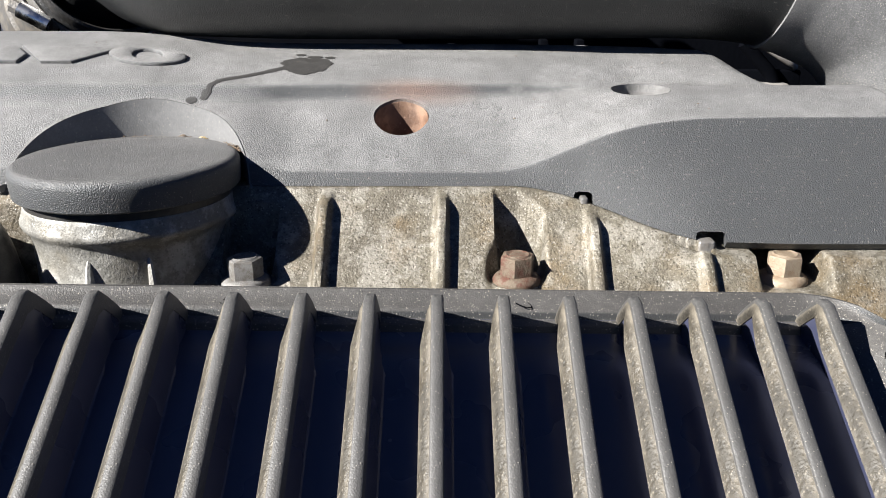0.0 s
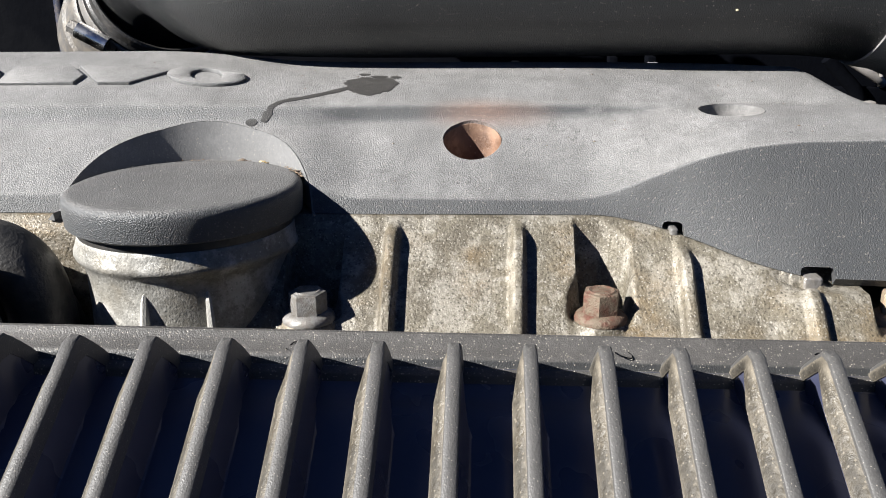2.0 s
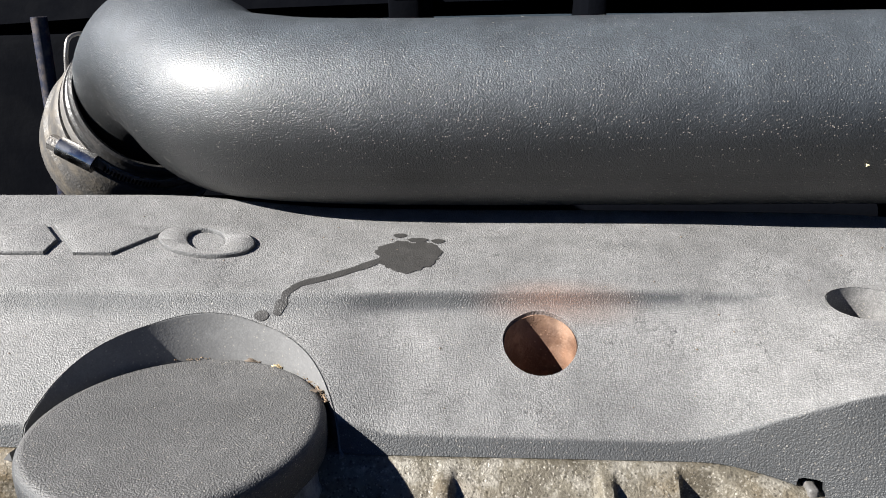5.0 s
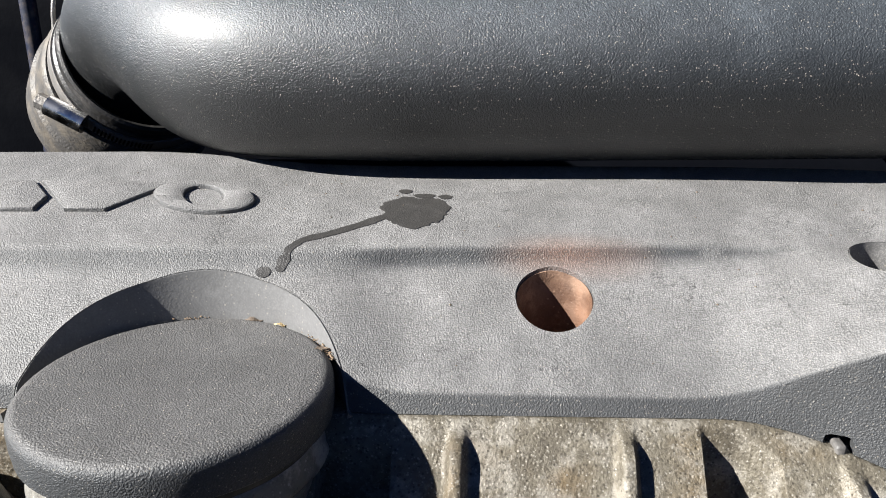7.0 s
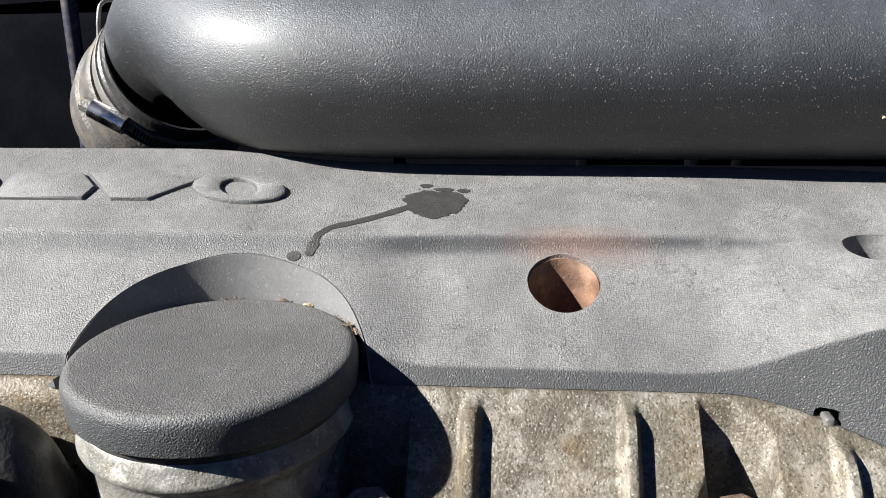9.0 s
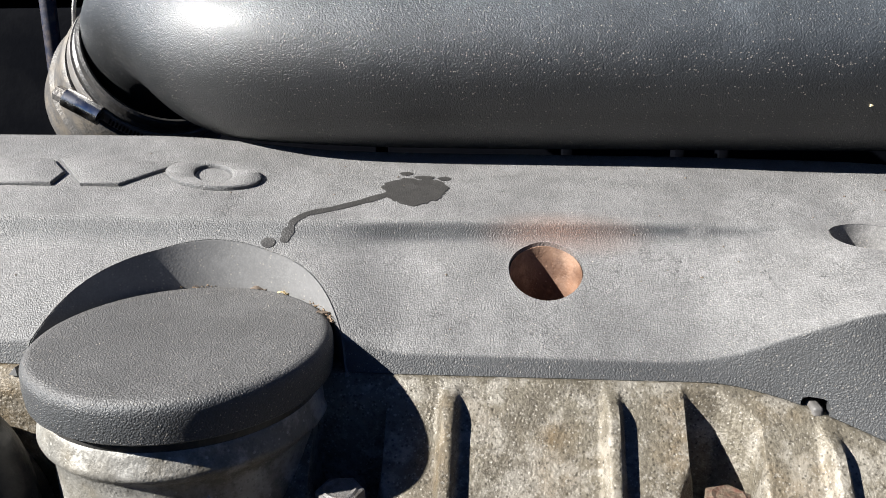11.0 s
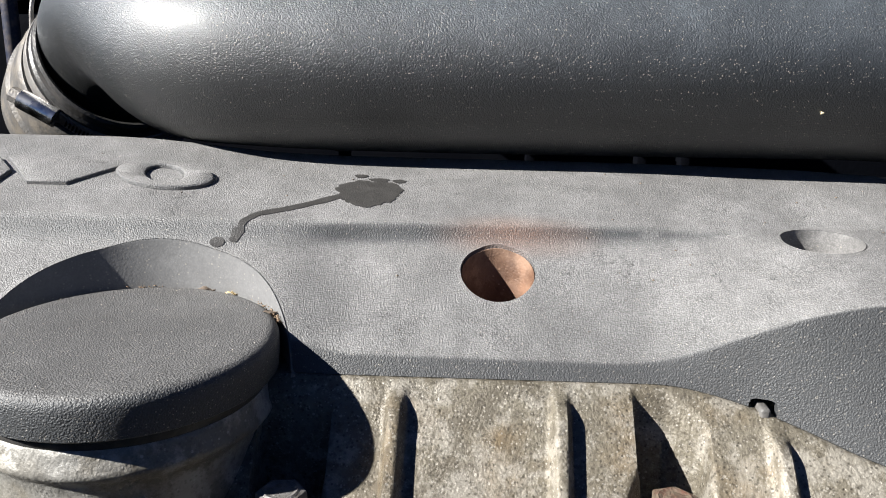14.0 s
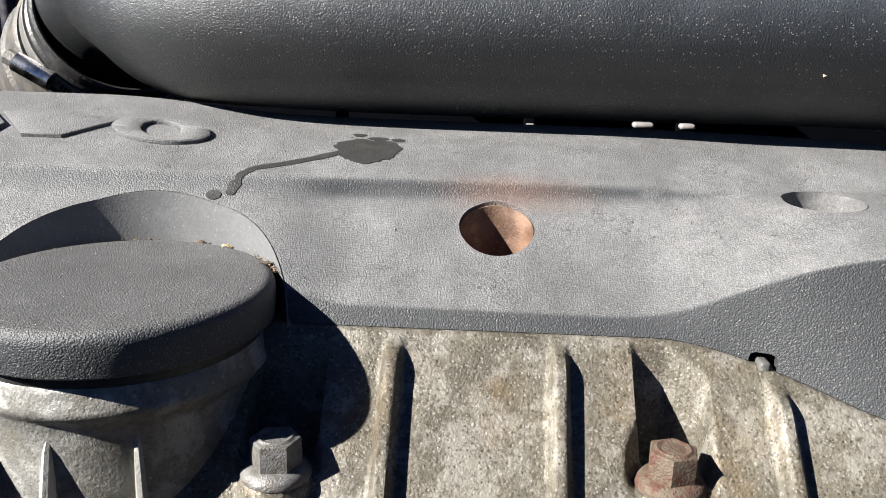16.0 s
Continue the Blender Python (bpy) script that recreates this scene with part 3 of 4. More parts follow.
hex_bolt(*BOLTS[1], SEAT, M_BOLTRUST, "rust-brown flange bolt in a pocket of the valve cover", 0.30)
hex_bolt(*BOLTS[2], SEAT, M_BOLTPALE, "pale tarnished flange bolt beside the engine cover", 0.20)

# ---- airbox with ribbed lid ----
FIN_X0, PITCH = -0.0014, 0.01837
SLOPE = math.tan(radians(30.0))
RIM_Z, RIM_Y0, RIM_Y1 = 0.3060, 0.2198, 0.2305
RIM_UP = 0.0026
FIN_Y, FIN_Z, DEEP = 0.2064, 0.3163, 0.0147
LX0, LX1 = -0.30, 0.1285
TURN_Y, TURN_Z = 0.0605, -0.0372
airbox = thing("airbox", (-0.08, 0.10, 0.0), "black plastic airbox with a ribbed, dusty lid", "airbox")


def deck(y):
    """Height of the lid's panel between the fins."""
    return min(FIN_Z - DEEP - (FIN_Y - y) * SLOPE, RIM_Z - 0.0072 - max(0.0, RIM_Y0 - 0.006 - y) * 0.12)


def skew(bm):
    """The airbox stands slightly turned to the engine."""
    for v in bm.verts:
        v.co.y += (v.co.x - FIN_X0) * TURN_Y
        v.co.z += (v.co.x - FIN_X0) * TURN_Z
    return bm


lp = [(RIM_Y1 - 0.001, 0.288), (RIM_Y1, RIM_Z + RIM_UP - 0.0035), (RIM_Y1 - 0.0004, RIM_Z + RIM_UP - 0.0012), (RIM_Y1 - 0.0014, RIM_Z + RIM_UP - 0.0001), (RIM_Y1 - 0.0028, RIM_Z + RIM_UP), (RIM_Y1 - 0.0040, RIM_Z + RIM_UP - 0.0009), (RIM_Y1 - 0.0048, RIM_Z + RIM_UP - 0.0018),
      (RIM_Y0 + 0.0016, RIM_Z - 0.0003), (RIM_Y0 + 0.0006, RIM_Z - 0.0006), (RIM_Y0, RIM_Z - 0.0015), (RIM_Y0 - 0.0010, RIM_Z - 0.0045), (RIM_Y0 - 0.0030, deck(RIM_Y0 - 0.0055) + 0.0007)]
lp += [(y, deck(y)) for y in np.linspace(RIM_Y0 - 0.006, -0.02, 40)] + [(-0.03, 0.10)]
lrows = []
for x in np.linspace(LX0, LX1, 140):
    e = max(0.0, (x - (LX1 - 0.020)) / 0.020)
    s = (1 - math.sqrt(max(0.0, 1 - e * e))) * 0.020
    lrows.append([(x, y - s if y > 0.20 else y, z + (0.0 if y > RIM_Y0 - 0.002 else e * 0.010)) for y, z in lp])
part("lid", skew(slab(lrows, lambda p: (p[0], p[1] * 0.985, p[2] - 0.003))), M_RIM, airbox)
part("panel", skew(slab([[(x, y, z + 0.0004) for y, z in [(RIM_Y0 - 0.0009, RIM_Z - 0.0034), (RIM_Y0 - 0.0014, RIM_Z - 0.0052), (RIM_Y0 - 0.0032, deck(RIM_Y0 - 0.0055) + 0.0010)] + [(y, deck(y)) for y in np.linspace(RIM_Y0 - 0.006, -0.02, 40)]] for x in np.linspace(LX0 + 0.002, LX1 - 0.021, 60)],
                   lambda p: (p[0], p[1] - 0.0001, p[2] - 0.0004))), M_LID, airbox, "smooth black panel between the fins")
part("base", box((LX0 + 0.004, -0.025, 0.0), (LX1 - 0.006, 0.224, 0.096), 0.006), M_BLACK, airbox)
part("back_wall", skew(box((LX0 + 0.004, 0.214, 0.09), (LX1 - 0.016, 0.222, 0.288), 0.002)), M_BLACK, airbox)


def fin_mesh(kind=""):
    """One fin: a blade with drafted flanks, a narrow top and a sloping rear end."""
    rws = []
    for k in range(34):
        t = k / 33
        if t < 0.24:
            u = t / 0.24
            y = FIN_Y + 0.0134 * (1 - u) ** 0.9
            top = RIM_Z - 0.0008 + (FIN_Z - RIM_Z + 0.0008) * u ** 0.95
            if u > 0.9:
                top -= 0.0004
        else:
            u = (t - 0.24) / 0.76
            y = FIN_Y - 0.0010 - u * 0.205
            top = FIN_Z - 0.0004 - (FIN_Y - y) * SLOPE
        low = deck(min(y, RIM_Y0 - 0.006)) - 0.0006
        tall = max(0.0012, top - low - 0.0006)
        out = ease(RIM_Y0 - 0.010, RIM_Y0 - 0.020, y) if y > RIM_Y0 - 0.020 else 1.0
        drop = min(0.0052, tall * 0.6)
        left = 0.0018 + 0.0027 * out
        if kind == "root":
            rws.append([(-0.0014, y, low), (-0.0014, y, top - drop), (0.0010, y, top - drop * 0.5), (0.0015, y, top - drop), (0.0017 + 0.0020 * out, y, low + 0.0010), (0.0019 + 0.0034 * out, y, low)])
        elif kind == "sand":
            rws.append([(-0.0012, y, top - drop - 0.0004), (-left, y, top - drop - 0.0004), (-left - 0.0002, y, top - drop), (-0.0022 - 0.0014 * out, y, top - drop * 0.62), (-0.0018 - 0.0004 * out, y, top - 0.0013), (-0.0012, y, top - 0.0012)])
        else:
            rws.append([(-0.0016, y, top - drop - 0.0003), (-0.0018, y, top - drop * 0.8), (-0.0019, y, top - 0.0012), (-0.0017, y, top - 0.0004), (-0.0012, y, top),
                        (0.0009, y, top), (0.0014, y, top - 0.0004), (0.0016, y, top - 0.0012), (0.0017, y, top - drop - 0.0003)])
    return grid(rws, wrap=True, caps=True)


first = None
for k in range(-14, 7):
    x = FIN_X0 + PITCH * k
    spot = Vector((x, (x - FIN_X0) * TURN_Y, (x - FIN_X0) * TURN_Z)) * S
    if first is None:
        first = part("fin", fin_mesh(), M_LIDDUST, airbox, smooth=35)
        # the flank's shade is in its dark material, beside the paler fin
        extras = [part("fin_root", fin_mesh("root"), M_LID, first, "smooth black flank, shade-dark with a sky-blue tint", smooth=35),
                  part("sand_drift", fin_mesh("sand"), M_SAND, first, "sandy dust along the fin", smooth=50)]
        first.location = spot
    else:
        f = new("fin", first.data)
        f.parent, f.location = airbox, spot
        for e in extras:
            g = tagged(new(e.name.split(".")[0], e.data), e["label"])
            g.parent, g.location = f, e.location

# ---- intake pipe over the cover ----
pipe = thing("intake_pipe", (0.0, 0.44, 0.366), "large grained black plastic intake pipe, dusty with scratches", "intake pipe")
PIPE = [(0.196, 0.4494, 0.3915), (0.186, 0.4496, 0.3950), (0.140, 0.4496, 0.4018), (0.040, 0.4496, 0.4020), (-0.040, 0.4496, 0.4018), (-0.090, 0.4496, 0.4022),
        (-0.123, 0.4525, 0.4032), (-0.150, 0.4650, 0.4052), (-0.172, 0.4880, 0.4130), (-0.193, 0.5140, 0.4175), (-0.215, 0.5420, 0.4085), (-0.232, 0.5650, 0.3850), (-0.245, 0.5830, 0.3660)]
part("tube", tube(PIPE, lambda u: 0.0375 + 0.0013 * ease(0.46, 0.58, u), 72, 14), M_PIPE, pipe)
part("elbow", tube([(0.262, 0.438, 0.245), (0.260, 0.440, 0.280), (0.256, 0.443, 0.312), (0.247, 0.445, 0.346), (0.226, 0.448, 0.3755), (0.194, 0.4496, 0.3925), (0.174, 0.4496, 0.3975)], 0.0390, 64, 12), M_ELBOW, pipe, "grey elbow turning down, sunlit tone in its colour")

# ---- coupler, hose clamp and housing at the pipe's end ----
RING_C, RING_D = Vector((-0.2180, 0.5470, 0.3960)), Vector((-0.56, 0.65, -0.52)).normalized()
RING_A = RING_D.cross(Vector((0, 0, 1))).normalized()
RING_B = RING_D.cross(RING_A).normalized()


def on_ring(r, h, ang):
    return RING_C + RING_D * h + (RING_A * math.cos(ang) + RING_B * math.sin(ang)) * r


def along_ring(prof, n=72, a0=0.0, a1=2 * math.pi):
    full = abs(a1 - a0 - 2 * math.pi) < 1e-6
    return grid([[tuple(on_ring(r, h, a0 + (a1 - a0) * k / n)) for k in range(n if full else n + 1)] for r, h in prof], wrap=full)


coupler = thing("coupler_hose", RING_C + RING_D * 0.03, "grey and black rubber coupler hose on the intake pipe", "hose")
part("lip", along_ring([(0.0402, 0.006), (0.0402, -0.005), (0.0418, -0.0062), (0.0432, -0.0052), (0.0434, -0.002), (0.0424, 0.0), (0.0424, 0.0022), (0.0436, 0.0036), (0.0436, 0.0056), (0.0420, 0.006)]), M_RUBBER, coupler, "shiny black rubber lip")
part("sleeve", along_ring([(0.0402, 0.005), (0.0428, 0.005), (0.0430, 0.018), (0.0402, 0.018)]), M_RUBBER, coupler, "dark sleeve")
clamp = thing("hose_clamp", RING_C + RING_D * 0.011, "worm-drive steel hose clamp round the coupler", "hose clamp")
part("band", along_ring([(0.0430, 0.0062), (0.0444, 0.0062), (0.0448, 0.0074), (0.0448, 0.0146), (0.0444, 0.0158), (0.0430, 0.0158), (0.0430, 0.0062)]), M_DULLMETAL, clamp)
rel = Vector((-0.250, 0.535, 0.370)) - RING_C
SCREW = math.atan2(rel.dot(RING_B), rel.dot(RING_A))
tang = (on_ring(0.0484, 0.011, SCREW + 0.05) - on_ring(0.0484, 0.011, SCREW - 0.05)).normalized()
mid = on_ring(0.0484, 0.011, SCREW)
if tang.x < 0:
    tang = -tang
tang = (tang * 0.7 + Vector((0.55, 0, 0.0))).normalized()
part("screw_housing", tube([mid - tang * 0.010, mid - tang * 0.003, mid + tang * 0.003, mid + tang * 0.010], 0.0052, 20, 4), M_STEEL, clamp, "bright steel screw housing")
part("screw_head", tube([mid - tang * 0.0155, mid - tang * 0.0135, mid - tang * 0.0102], 0.0042, 6, 3), M_DULLMETAL, clamp)
for k in range(16):
    a = SCREW + 0.30 * (1 if (on_ring(0.04, 0, SCREW + 0.3) - on_ring(0.04, 0, SCREW)).dot(tang) > 0 else -1) + (0.042 * k) * (1 if (on_ring(0.04, 0, SCREW + 0.3) - on_ring(0.04, 0, SCREW)).dot(tang) > 0 else -1)
    p, q = on_ring(0.0449, 0.0084, a), on_ring(0.0449, 0.0136, a)
    part("slot", tube([p, (p + q) / 2, q], 0.0005, 6, 2), M_BLACK, clamp)
ear = thing("throttle_flange", RING_C + RING_D * 0.05, "pale cast flange with an ear behind the clamp", "flange")
part("flange_ring", along_ring([(0.0404, 0.0185), (0.0452, 0.0185), (0.0466, 0.0200), (0.0470, 0.026), (0.0480, 0.040), (0.0500, 0.042), (0.0502, 0.062), (0.040, 0.062), (0.0404, 0.0185)]), M_PALE, ear)
up_ang = math.atan2((Vector((-0.270, 0.557, 0.418)) - RING_C).dot(RING_B), (Vector((-0.270, 0.557, 0.418)) - RING_C).dot(RING_A))
loop = [on_ring(0.0445, 0.011, up_ang - 0.30), on_ring(0.0490, 0.005, up_ang - 0.14), on_ring(0.0520, 0.003, up_ang), on_ring(0.0500, 0.005, up_ang + 0.16), on_ring(0.0445, 0.011, up_ang + 0.34)]
part("band_tail", tube(loop, 0.0011, 10, 8), M_DULLMETAL, clamp, "bent end of the band")

# ---- bent hose beside the filler neck ----
hose = thing("breather_hose", (-0.185, 0.315, 0.245), "bent black rubber hose beside the filler neck", "hose")
part("arch", tube([(-0.226, 0.286, 0.292), (-0.215, 0.297, 0.304), (-0.200, 0.303, 0.3075), (-0.187, 0.304, 0.301), (-0.1815, 0.304, 0.286), (-0.181, 0.304, 0.264), (-0.181, 0.304, 0.244)], 0.0122, 28, 10), M_RUBBER, hose)
part("trunk", tube([(-0.300, 0.300, 0.284), (-0.240, 0.307, 0.292), (-0.208, 0.312, 0.290), (-0.193, 0.315, 0.274), (-0.190, 0.316, 0.244)], 0.0185, 32, 10), M_RUBBER, hose, "thick black rubber trunk")
part("limb", tube([(-0.2050, 0.2860, 0.3050), (-0.2030, 0.2800, 0.3000), (-0.1990, 0.2760, 0.2860), (-0.1950, 0.2750, 0.2680), (-0.1920, 0.2750, 0.2440)], 0.0165, 28, 10), M_SLEEVE, hose, "dusty lower sleeve")

# ---- things seen past the cover ----
rail = thing("fuel_rail", (0.02, 0.585, 0.245), "dark fuel rail with pale metal clips behind the cover", "fuel rail")
part("rail_tube", tube([(-0.22, 0.585, 0.322), (0.0, 0.585, 0.322), (0.18, 0.585, 0.322)], 0.011, 20, 4), M_BLACK, rail)
for x in (-0.20, 0.16):
    part("rail_foot", box((x - 0.008, 0.577, 0.244), (x + 0.008, 0.593, 0.328), 0.002), M_BLACK, rail)
for x, z, w in ((-0.106, 0.3495, 0.010), (0.006, 0.3495, 0.006), (0.0715, 0.3525, 0.012), (0.0970, 0.3525, 0.009)):
    part("rail_clip", box((x - w * 0.5, 0.584, z - 0.0070), (x + w * 0.5, 0.591, z - 0.0036), 0.0016, 3), M_CABLE, rail, "pale metal clip")
    part("clip_post", box((x - 0.003, 0.590, z - 0.030), (x + 0.003, 0.603, z), 0.001), M_BLACK, rail)
lead = thing("wiring_bracket", (0.235, 0.60, 0.245), "pale cable and clip on a dark bracket", "wiring")
part("bracket", box((0.212, 0.604, 0.244), (0.262, 0.612, 0.330), 0.002), M_BLACK, lead)
part("strap", tube([(0.2165, 0.602, 0.350), (0.228, 0.602, 0.338), (0.240, 0.602, 0.325), (0.244, 0.604, 0.31)], 0.0048, 12, 5), M_BLACK, lead)
part("cable", tube([(0.2190, 0.600, 0.3535), (0.232, 0.600, 0.347), (0.2440, 0.600, 0.340), (0.2530, 0.602, 0.3345), (0.2560, 0.606, 0.3320)], 0.0030, 14, 6), M_CABLE, lead, "pale grey cable")
part("cable_clip", tube([(0.2400, 0.598, 0.3470), (0.2440, 0.596, 0.3520), (0.2490, 0.596, 0.3500), (0.2505, 0.597, 0.3430), (0.2520, 0.598, 0.3380)], 0.0014, 10, 6), M_CABLE, lead)
part("plate", box((0.2290, 0.594, 0.3130), (0.2500, 0.604, 0.3215), 0.0015), M_CABLE, lead, "pale plate")
stay = thing("stay", (-0.36, 0.68, 0.0), "dark blue upright stay at the back of the bay", "stay")
part("rod", tube([(-0.352, 0.68, 0.0), (-0.352, 0.68, 0.2), (-0.350, 0.68, 0.436)], 0.0055, 16, 4), plain("dark blue paint", (0.006, 0.010, 0.028, 1), 0.5), stay)
for x, w in ((-0.098, 0.018), (0.032, 0.011)):
    jump = thing("terminal_cover", (x, 0.70, 0.40), "red plastic terminal cover on the rear wall", "terminal cover")
    part("shell", box((x - w, 0.686, 0.4455), (x + w, 0.722, 0.4670), 0.005, 3), M_RED, jump)
    part("post", box((x - w * 0.6, 0.690, 0.380), (x + w * 0.6, 0.815, 0.448), 0.003), M_BLACK, jump)

# ---- oil drip on the cover ----
def film_sheet(outline_rows, lift=0.00025):
    return grid([[tuple(Vector((x, y, cover_z(x, y))) + cover_up(x, y) * lift) for x, y in r] for r in outline_rows])


drip = thing("oil_drip", (-0.066, 0.407, 0.358), "dark oil splash with a trail running down the cover", "oil stain")
rnd = random.Random(4)


def blot(cx, cy, rx, ry, rough=0.0, n=56, ph=0.0):
    w = [1 + rough * (math.sin(3 * a + ph) * 0.5 + math.sin(7 * a + 2 * ph) * 0.35 + rnd.uniform(-0.5, 0.5)) for a in np.linspace(0, 2 * math.pi, n, endpoint=False)]
    w.append(w[0])
    return film_sheet([[(cx + rx * s * w[k] * math.cos(2 * math.pi * k / n), cy + ry * s * w[k] * math.sin(2 * math.pi * k / n)) for k in range(n + 1)] for s in (0.02, 0.25, 0.5, 0.75, 1.0)])


part("splash", blot(-0.0665, 0.4045, 0.0122, 0.0098, 0.14), M_OIL, drip)
for cx, cy, rx, ry in ((-0.0713, 0.4185, 0.0026, 0.0018), (-0.0562, 0.4142, 0.0026, 0.0016), (-0.1152, 0.3744, 0.0025, 0.0017), (-0.0640, 0.4150, 0.0040, 0.0016), (-0.1094, 0.3770, 0.0017, 0.0023)):
    part("drop", blot(cx, cy, rx, ry, 0.08), M_OIL, drip)
trail = [Vector((x, y, 0)) for x, y in ((-0.0725, 0.4035), (-0.0790, 0.3995), (-0.0858, 0.3950), (-0.0952, 0.3896), (-0.1027, 0.3861), (-0.1060, 0.3828), (-0.1081, 0.3802), (-0.1078, 0.3783), (-0.1090, 0.3764), (-0.1112, 0.3753))]
tp = spline(trail, 8)
rws = []
for i, p in enumerate(tp):
    d = (tp[min(i + 1, len(tp) - 1)] - tp[max(i - 1, 0)]).normalized()
    u = i / (len(tp) - 1)
    w = (0.0013 * (1 - u) ** 0.6 + 0.0005) * (1 + 0.08 * math.sin(i * 0.7) + rnd.uniform(-0.06, 0.06)) + (0.0006 * math.exp(-((u - 0.93) / 0.05) ** 2))
    rws.append([(p.x - d.y * w * s, p.y + d.x * w * s) for s in (-1, -0.5, 0, 0.5, 1)])
part("trail", film_sheet(rws, 0.00022), M_OIL, drip)

# ---- grit caught behind the cap, and a few larger crumbs ----
rnd = random.Random(11)
verts, faces = [], []


def crumb(c, r):
    o = len(verts)
    for dx, dy, dz in ((1, 0, 0), (-1, 0, 0), (0, 1, 0), (0, -1, 0), (0, 0, 1), (0, 0, -1)):
        verts.append((c[0] + dx * r * rnd.uniform(0.6, 1.3), c[1] + dy * r * rnd.uniform(0.6, 1.3), c[2] + dz * r * rnd.uniform(0.4, 0.9)))
    for a, b in ((0, 2), (2, 1), (1, 3), (3, 0)):
        faces.extend([(o + a, o + b, o + 4), (o + b, o + a, o + 5)])


for k in range(420):
    a = radians(rnd.gauss(62, 30))
    if 18 < math.degrees(a) < 112:
        r = rnd.uniform(0.0446, 0.0462)
        crumb((CAP[0] + r * math.cos(a), CAP[1] + r * math.sin(a), 0.3262 + rnd.uniform(-0.0010, 0.0008)), rnd.uniform(0.00015, 0.00055))
bed = lathe([(0.0425, 0.3150), (0.0438, 0.3225), (0.0450, 0.3250), (0.0458, 0.3254), (0.0470, 0.3240), (0.0476, 0.3180), (0.0476, 0.3150)], (CAP[0], CAP[1], 0), 70, radians(22), radians(80))
gm = from_lists(verts, faces)
tagged(part("grit", gm, M_DIRT, smooth=0), "tan grit and crumbs packed behind the filler cap", "grit", kind="stuff")
dirt = thing("dirt_bed", (CAP[0], CAP[1] + 0.045, 0.3240), "packed tan dirt in the gap behind the cap", "dirt")
part("packed_dirt", bed, M_DIRT, dirt)


# ---- fibres on the lid's rim, flakes on the cap ----
rnd = random.Random(5)
for x, turn0, long in ((-0.0623, 1.2, 2.2), (0.0240, 2.6, 4.6), (0.0757, 0.7, 1.8)):
    z0, y0 = RIM_Z + (x - FIN_X0) * TURN_Z + 0.0004, 0.2222 + (x - FIN_X0) * TURN_Y
    pts = [(x + 0.0022 * math.cos(turn0 + long * k / 6) * (1 + 0.1 * k / 6), y0 + 0.0022 * math.sin(turn0 + long * k / 6), z0 + 0.0006 * math.sin(k)) for k in range(7)]
    fibre = thing("fibre", (x, y0, z0), "short curled dark fibre lying on the airbox lid", "fibre")
    part("strand", tube(pts, 0.00016, 6, 4), M_BLACK, fibre)
M_STRAW = plain("dry straw", (0.55, 0.42, 0.22, 1), 0.7, 0, (0.3, 0.2, 0.1, 1), 0.4, 500)
M_BARK = plain("dry dark leaf", (0.10, 0.075, 0.055, 1), 0.8, 0, (0.2, 0.16, 0.12, 1), 0.6, 600)
for ang, w, mat, lab in ((60, 0.0022, M_STRAW, "yellow straw flake caught behind the filler cap"), (74, 0.0030, M_BARK, "dark crumpled leaf flake behind the filler cap"), (28, 0.0020, M_BARK, "dark crumb lodged at the cap's edge")):
    a = radians(ang)
    c = Vector((CAP[0] + 0.0438 * math.cos(a), CAP[1] + 0.0438 * math.sin(a), 0.3268))
    flake = thing("leaf_flake", c, lab, "debris")
    rws = [[tuple(c + Vector(((i - 3) * w / 3 * (1 + 0.3 * math.sin(j * 2 + i)), (j - 1.5) * w / 4 * (1.2 - abs(i - 3) * 0.25), rnd.uniform(0, 0.0007) + 0.0003 * math.sin(i)))) for j in range(4)] for i in range(7)]
    part("flake", slab(rws, lambda p: (p[0], p[1], p[2] - 0.0003)), mat, flake)
rnd = random.Random(21)
verts, faces = [], []
for k in range(90):
    x, y = rnd.uniform(-0.20, 0.14), rnd.uniform(0.345, 0.430)
    if math.hypot(x - REC[0], y - REC[1]) > REC_R + 0.004 and all(math.hypot(x - hx, y - hy) > hr + 0.003 for hx, hy, hr in HOLES):
        crumb((x, y, cover_z(x, y) + 0.0001), rnd.choice((0.00022, 0.0003, 0.00035, 0.0006)))
tagged(part("crumbs", from_lists(verts, faces), M_BARK, smooth=0), "dark crumbs scattered on the grey cover", "crumbs", kind="stuff")

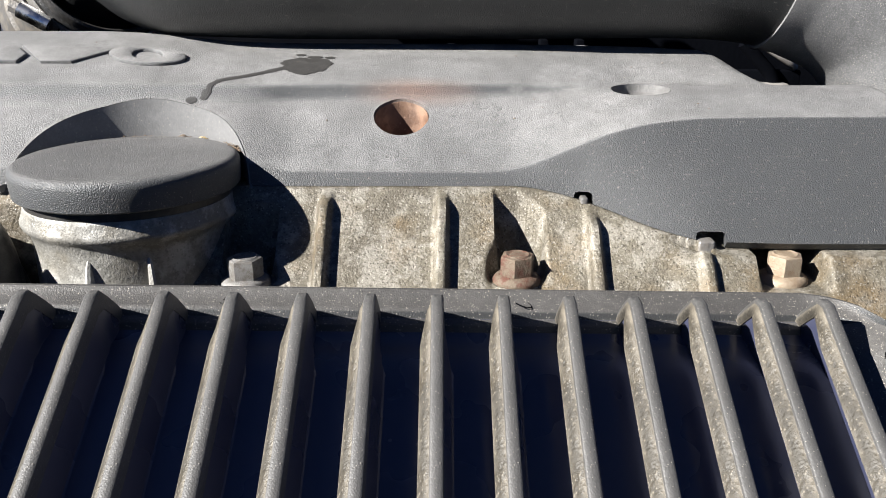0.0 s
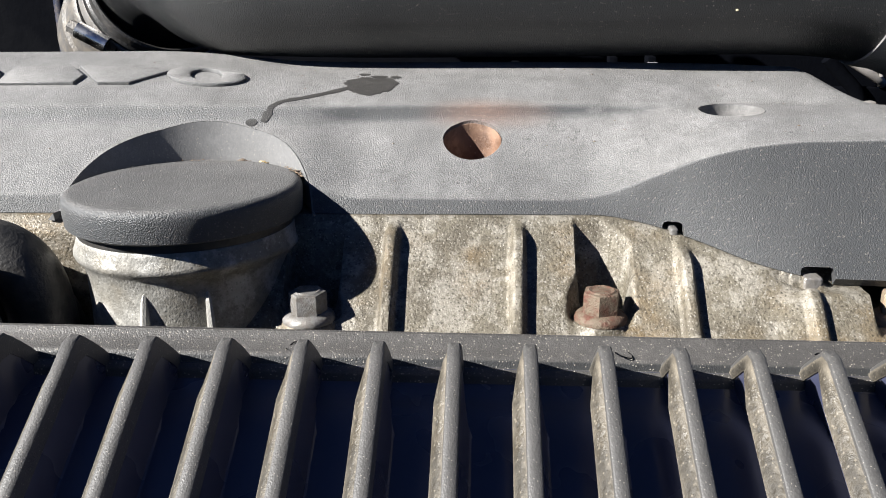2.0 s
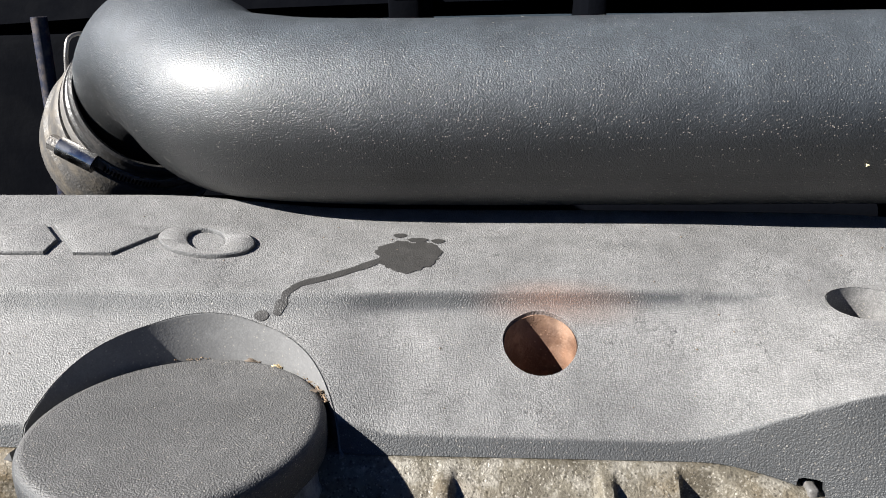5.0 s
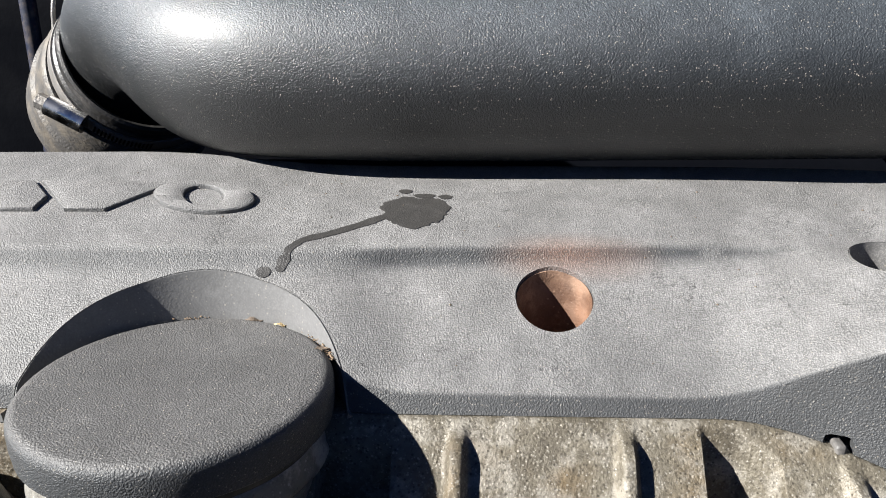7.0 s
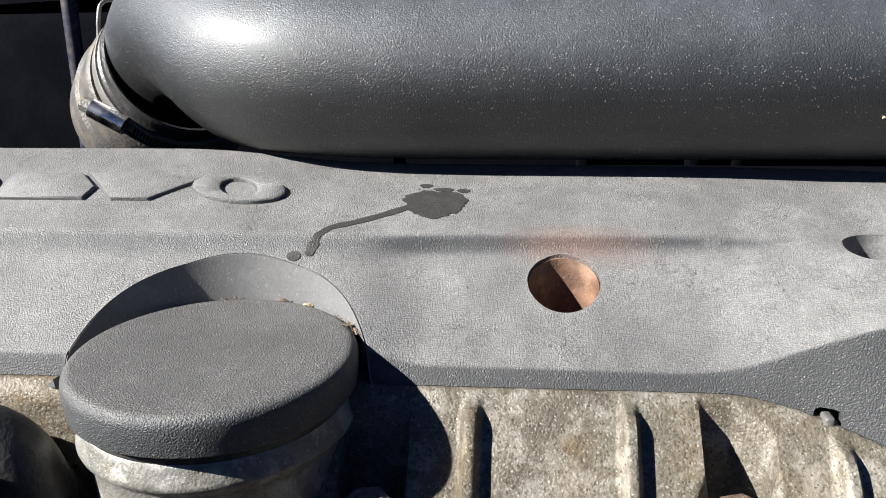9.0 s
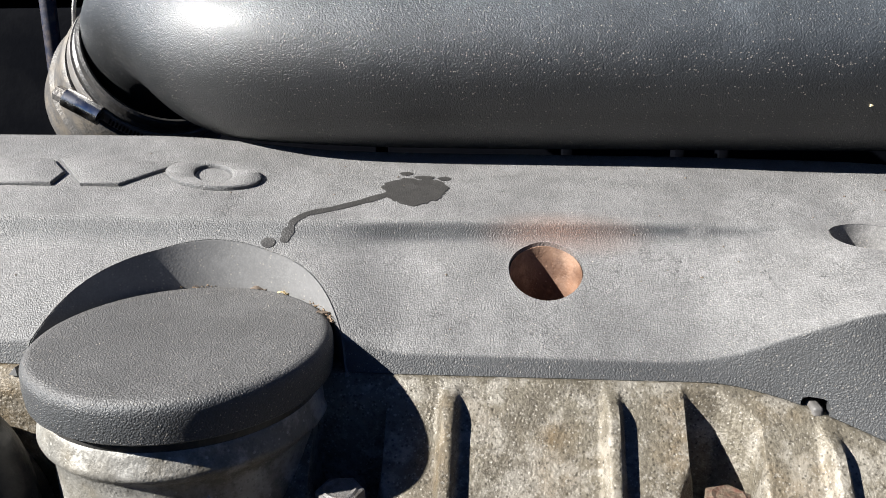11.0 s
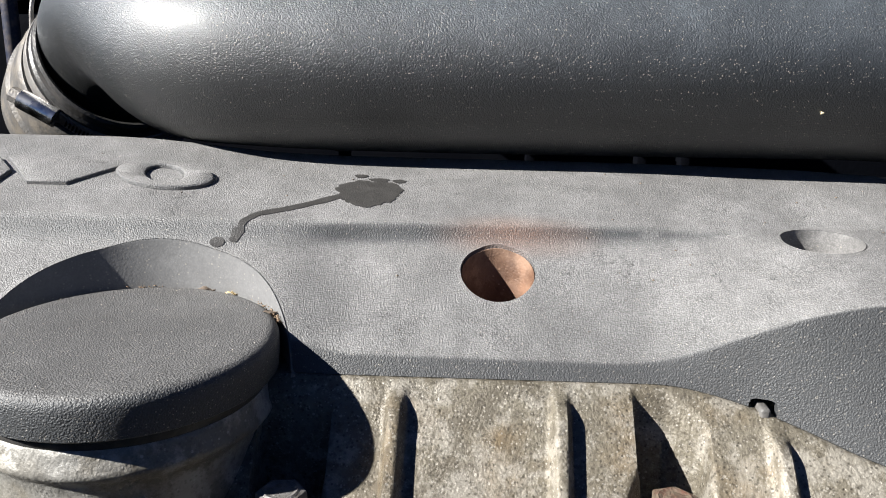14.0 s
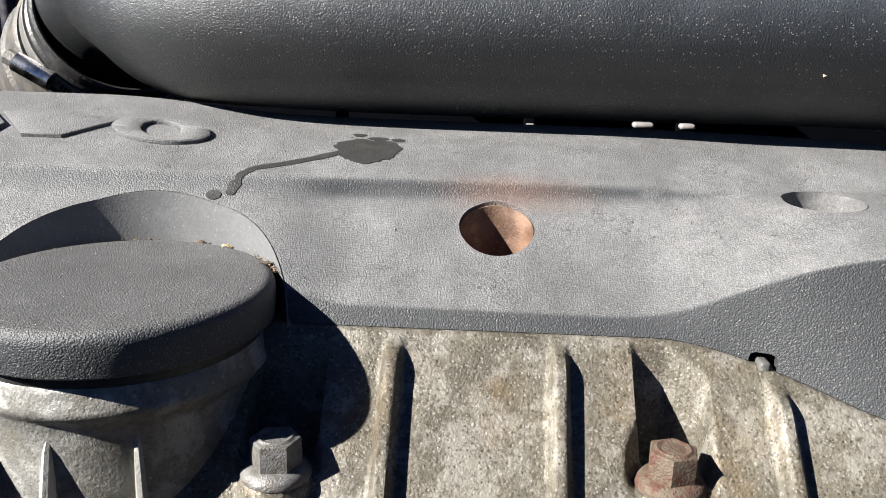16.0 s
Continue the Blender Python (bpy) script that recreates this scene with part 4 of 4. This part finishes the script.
# ---- pale dust specks on the pipe, the cap and the cover ----
M_SPECK = plain("pale dust", (0.50, 0.46, 0.40, 1), 0.9, 0, (0.35, 0.30, 0.24, 1), 0.5, 700)
rnd = random.Random(33)
verts, faces = [], []
for k in range(420):
    a, x = radians(rnd.gauss(48, 26)), rnd.uniform(-0.09, 0.165)
    crumb((x, 0.4496 - 0.0376 * math.cos(a), 0.4019 + 0.0376 * math.sin(a)), rnd.choice((0.00010, 0.00013, 0.00013, 0.00018, 0.00028)))
tagged(part("pipe_specks", from_lists(verts, faces), M_SPECK, smooth=0), "pale dust specks clinging to the black pipe", "specks", kind="stuff")
verts, faces = [], []
for k in range(170):
    a, r = rnd.uniform(0, 2 * math.pi), 0.042 * math.sqrt(rnd.random())
    crumb((CAP[0] + r * math.cos(a), CAP[1] + r * math.sin(a), TOP), rnd.choice((0.00009, 0.00012, 0.00012, 0.00020)))
tagged(part("cap_specks", from_lists(verts, faces), M_SPECK, smooth=0), "pale dust specks on the oil filler cap", "specks", kind="stuff")
verts, faces = [], []
for k in range(420):
    x, y = rnd.uniform(-0.22, 0.17), rnd.uniform(0.341, 0.440)
    if math.hypot(x - REC[0], y - REC[1]) > REC_R + 0.003 and all(math.hypot(x - hx, y - hy) > hr + 0.002 for hx, hy, hr in HOLES):
        crumb((x, y, cover_z(x, y)), rnd.choice((0.00010, 0.00013, 0.00013, 0.00022)))
tagged(part("cover_specks", from_lists(verts, faces), M_SPECK, smooth=0), "pale dust specks on the grey engine cover", "specks", kind="stuff")
CHIP = radians(-23.3)
chip = thing("paint_chip", (0.0998, 0.4496 - 0.0377 * math.cos(CHIP), 0.4019 + 0.0377 * math.sin(CHIP)), "tiny yellowish white flake stuck to the pipe", "flake")
c = Vector((0.0998, 0.4496 - 0.0377 * math.cos(CHIP), 0.4019 + 0.0377 * math.sin(CHIP)))
part("flake", slab([[tuple(c + Vector(((i - 2) * 0.00026, -0.00015 * (2 - abs(j - 1)), (j - 1) * 0.0004 * (1.3 - 0.2 * i)))) for j in range(3)] for i in range(5)], lambda p: (p[0], p[1] + 0.0006, p[2])),
     plain("yellowish paint", (0.75, 0.66, 0.42, 1), 0.6), chip)
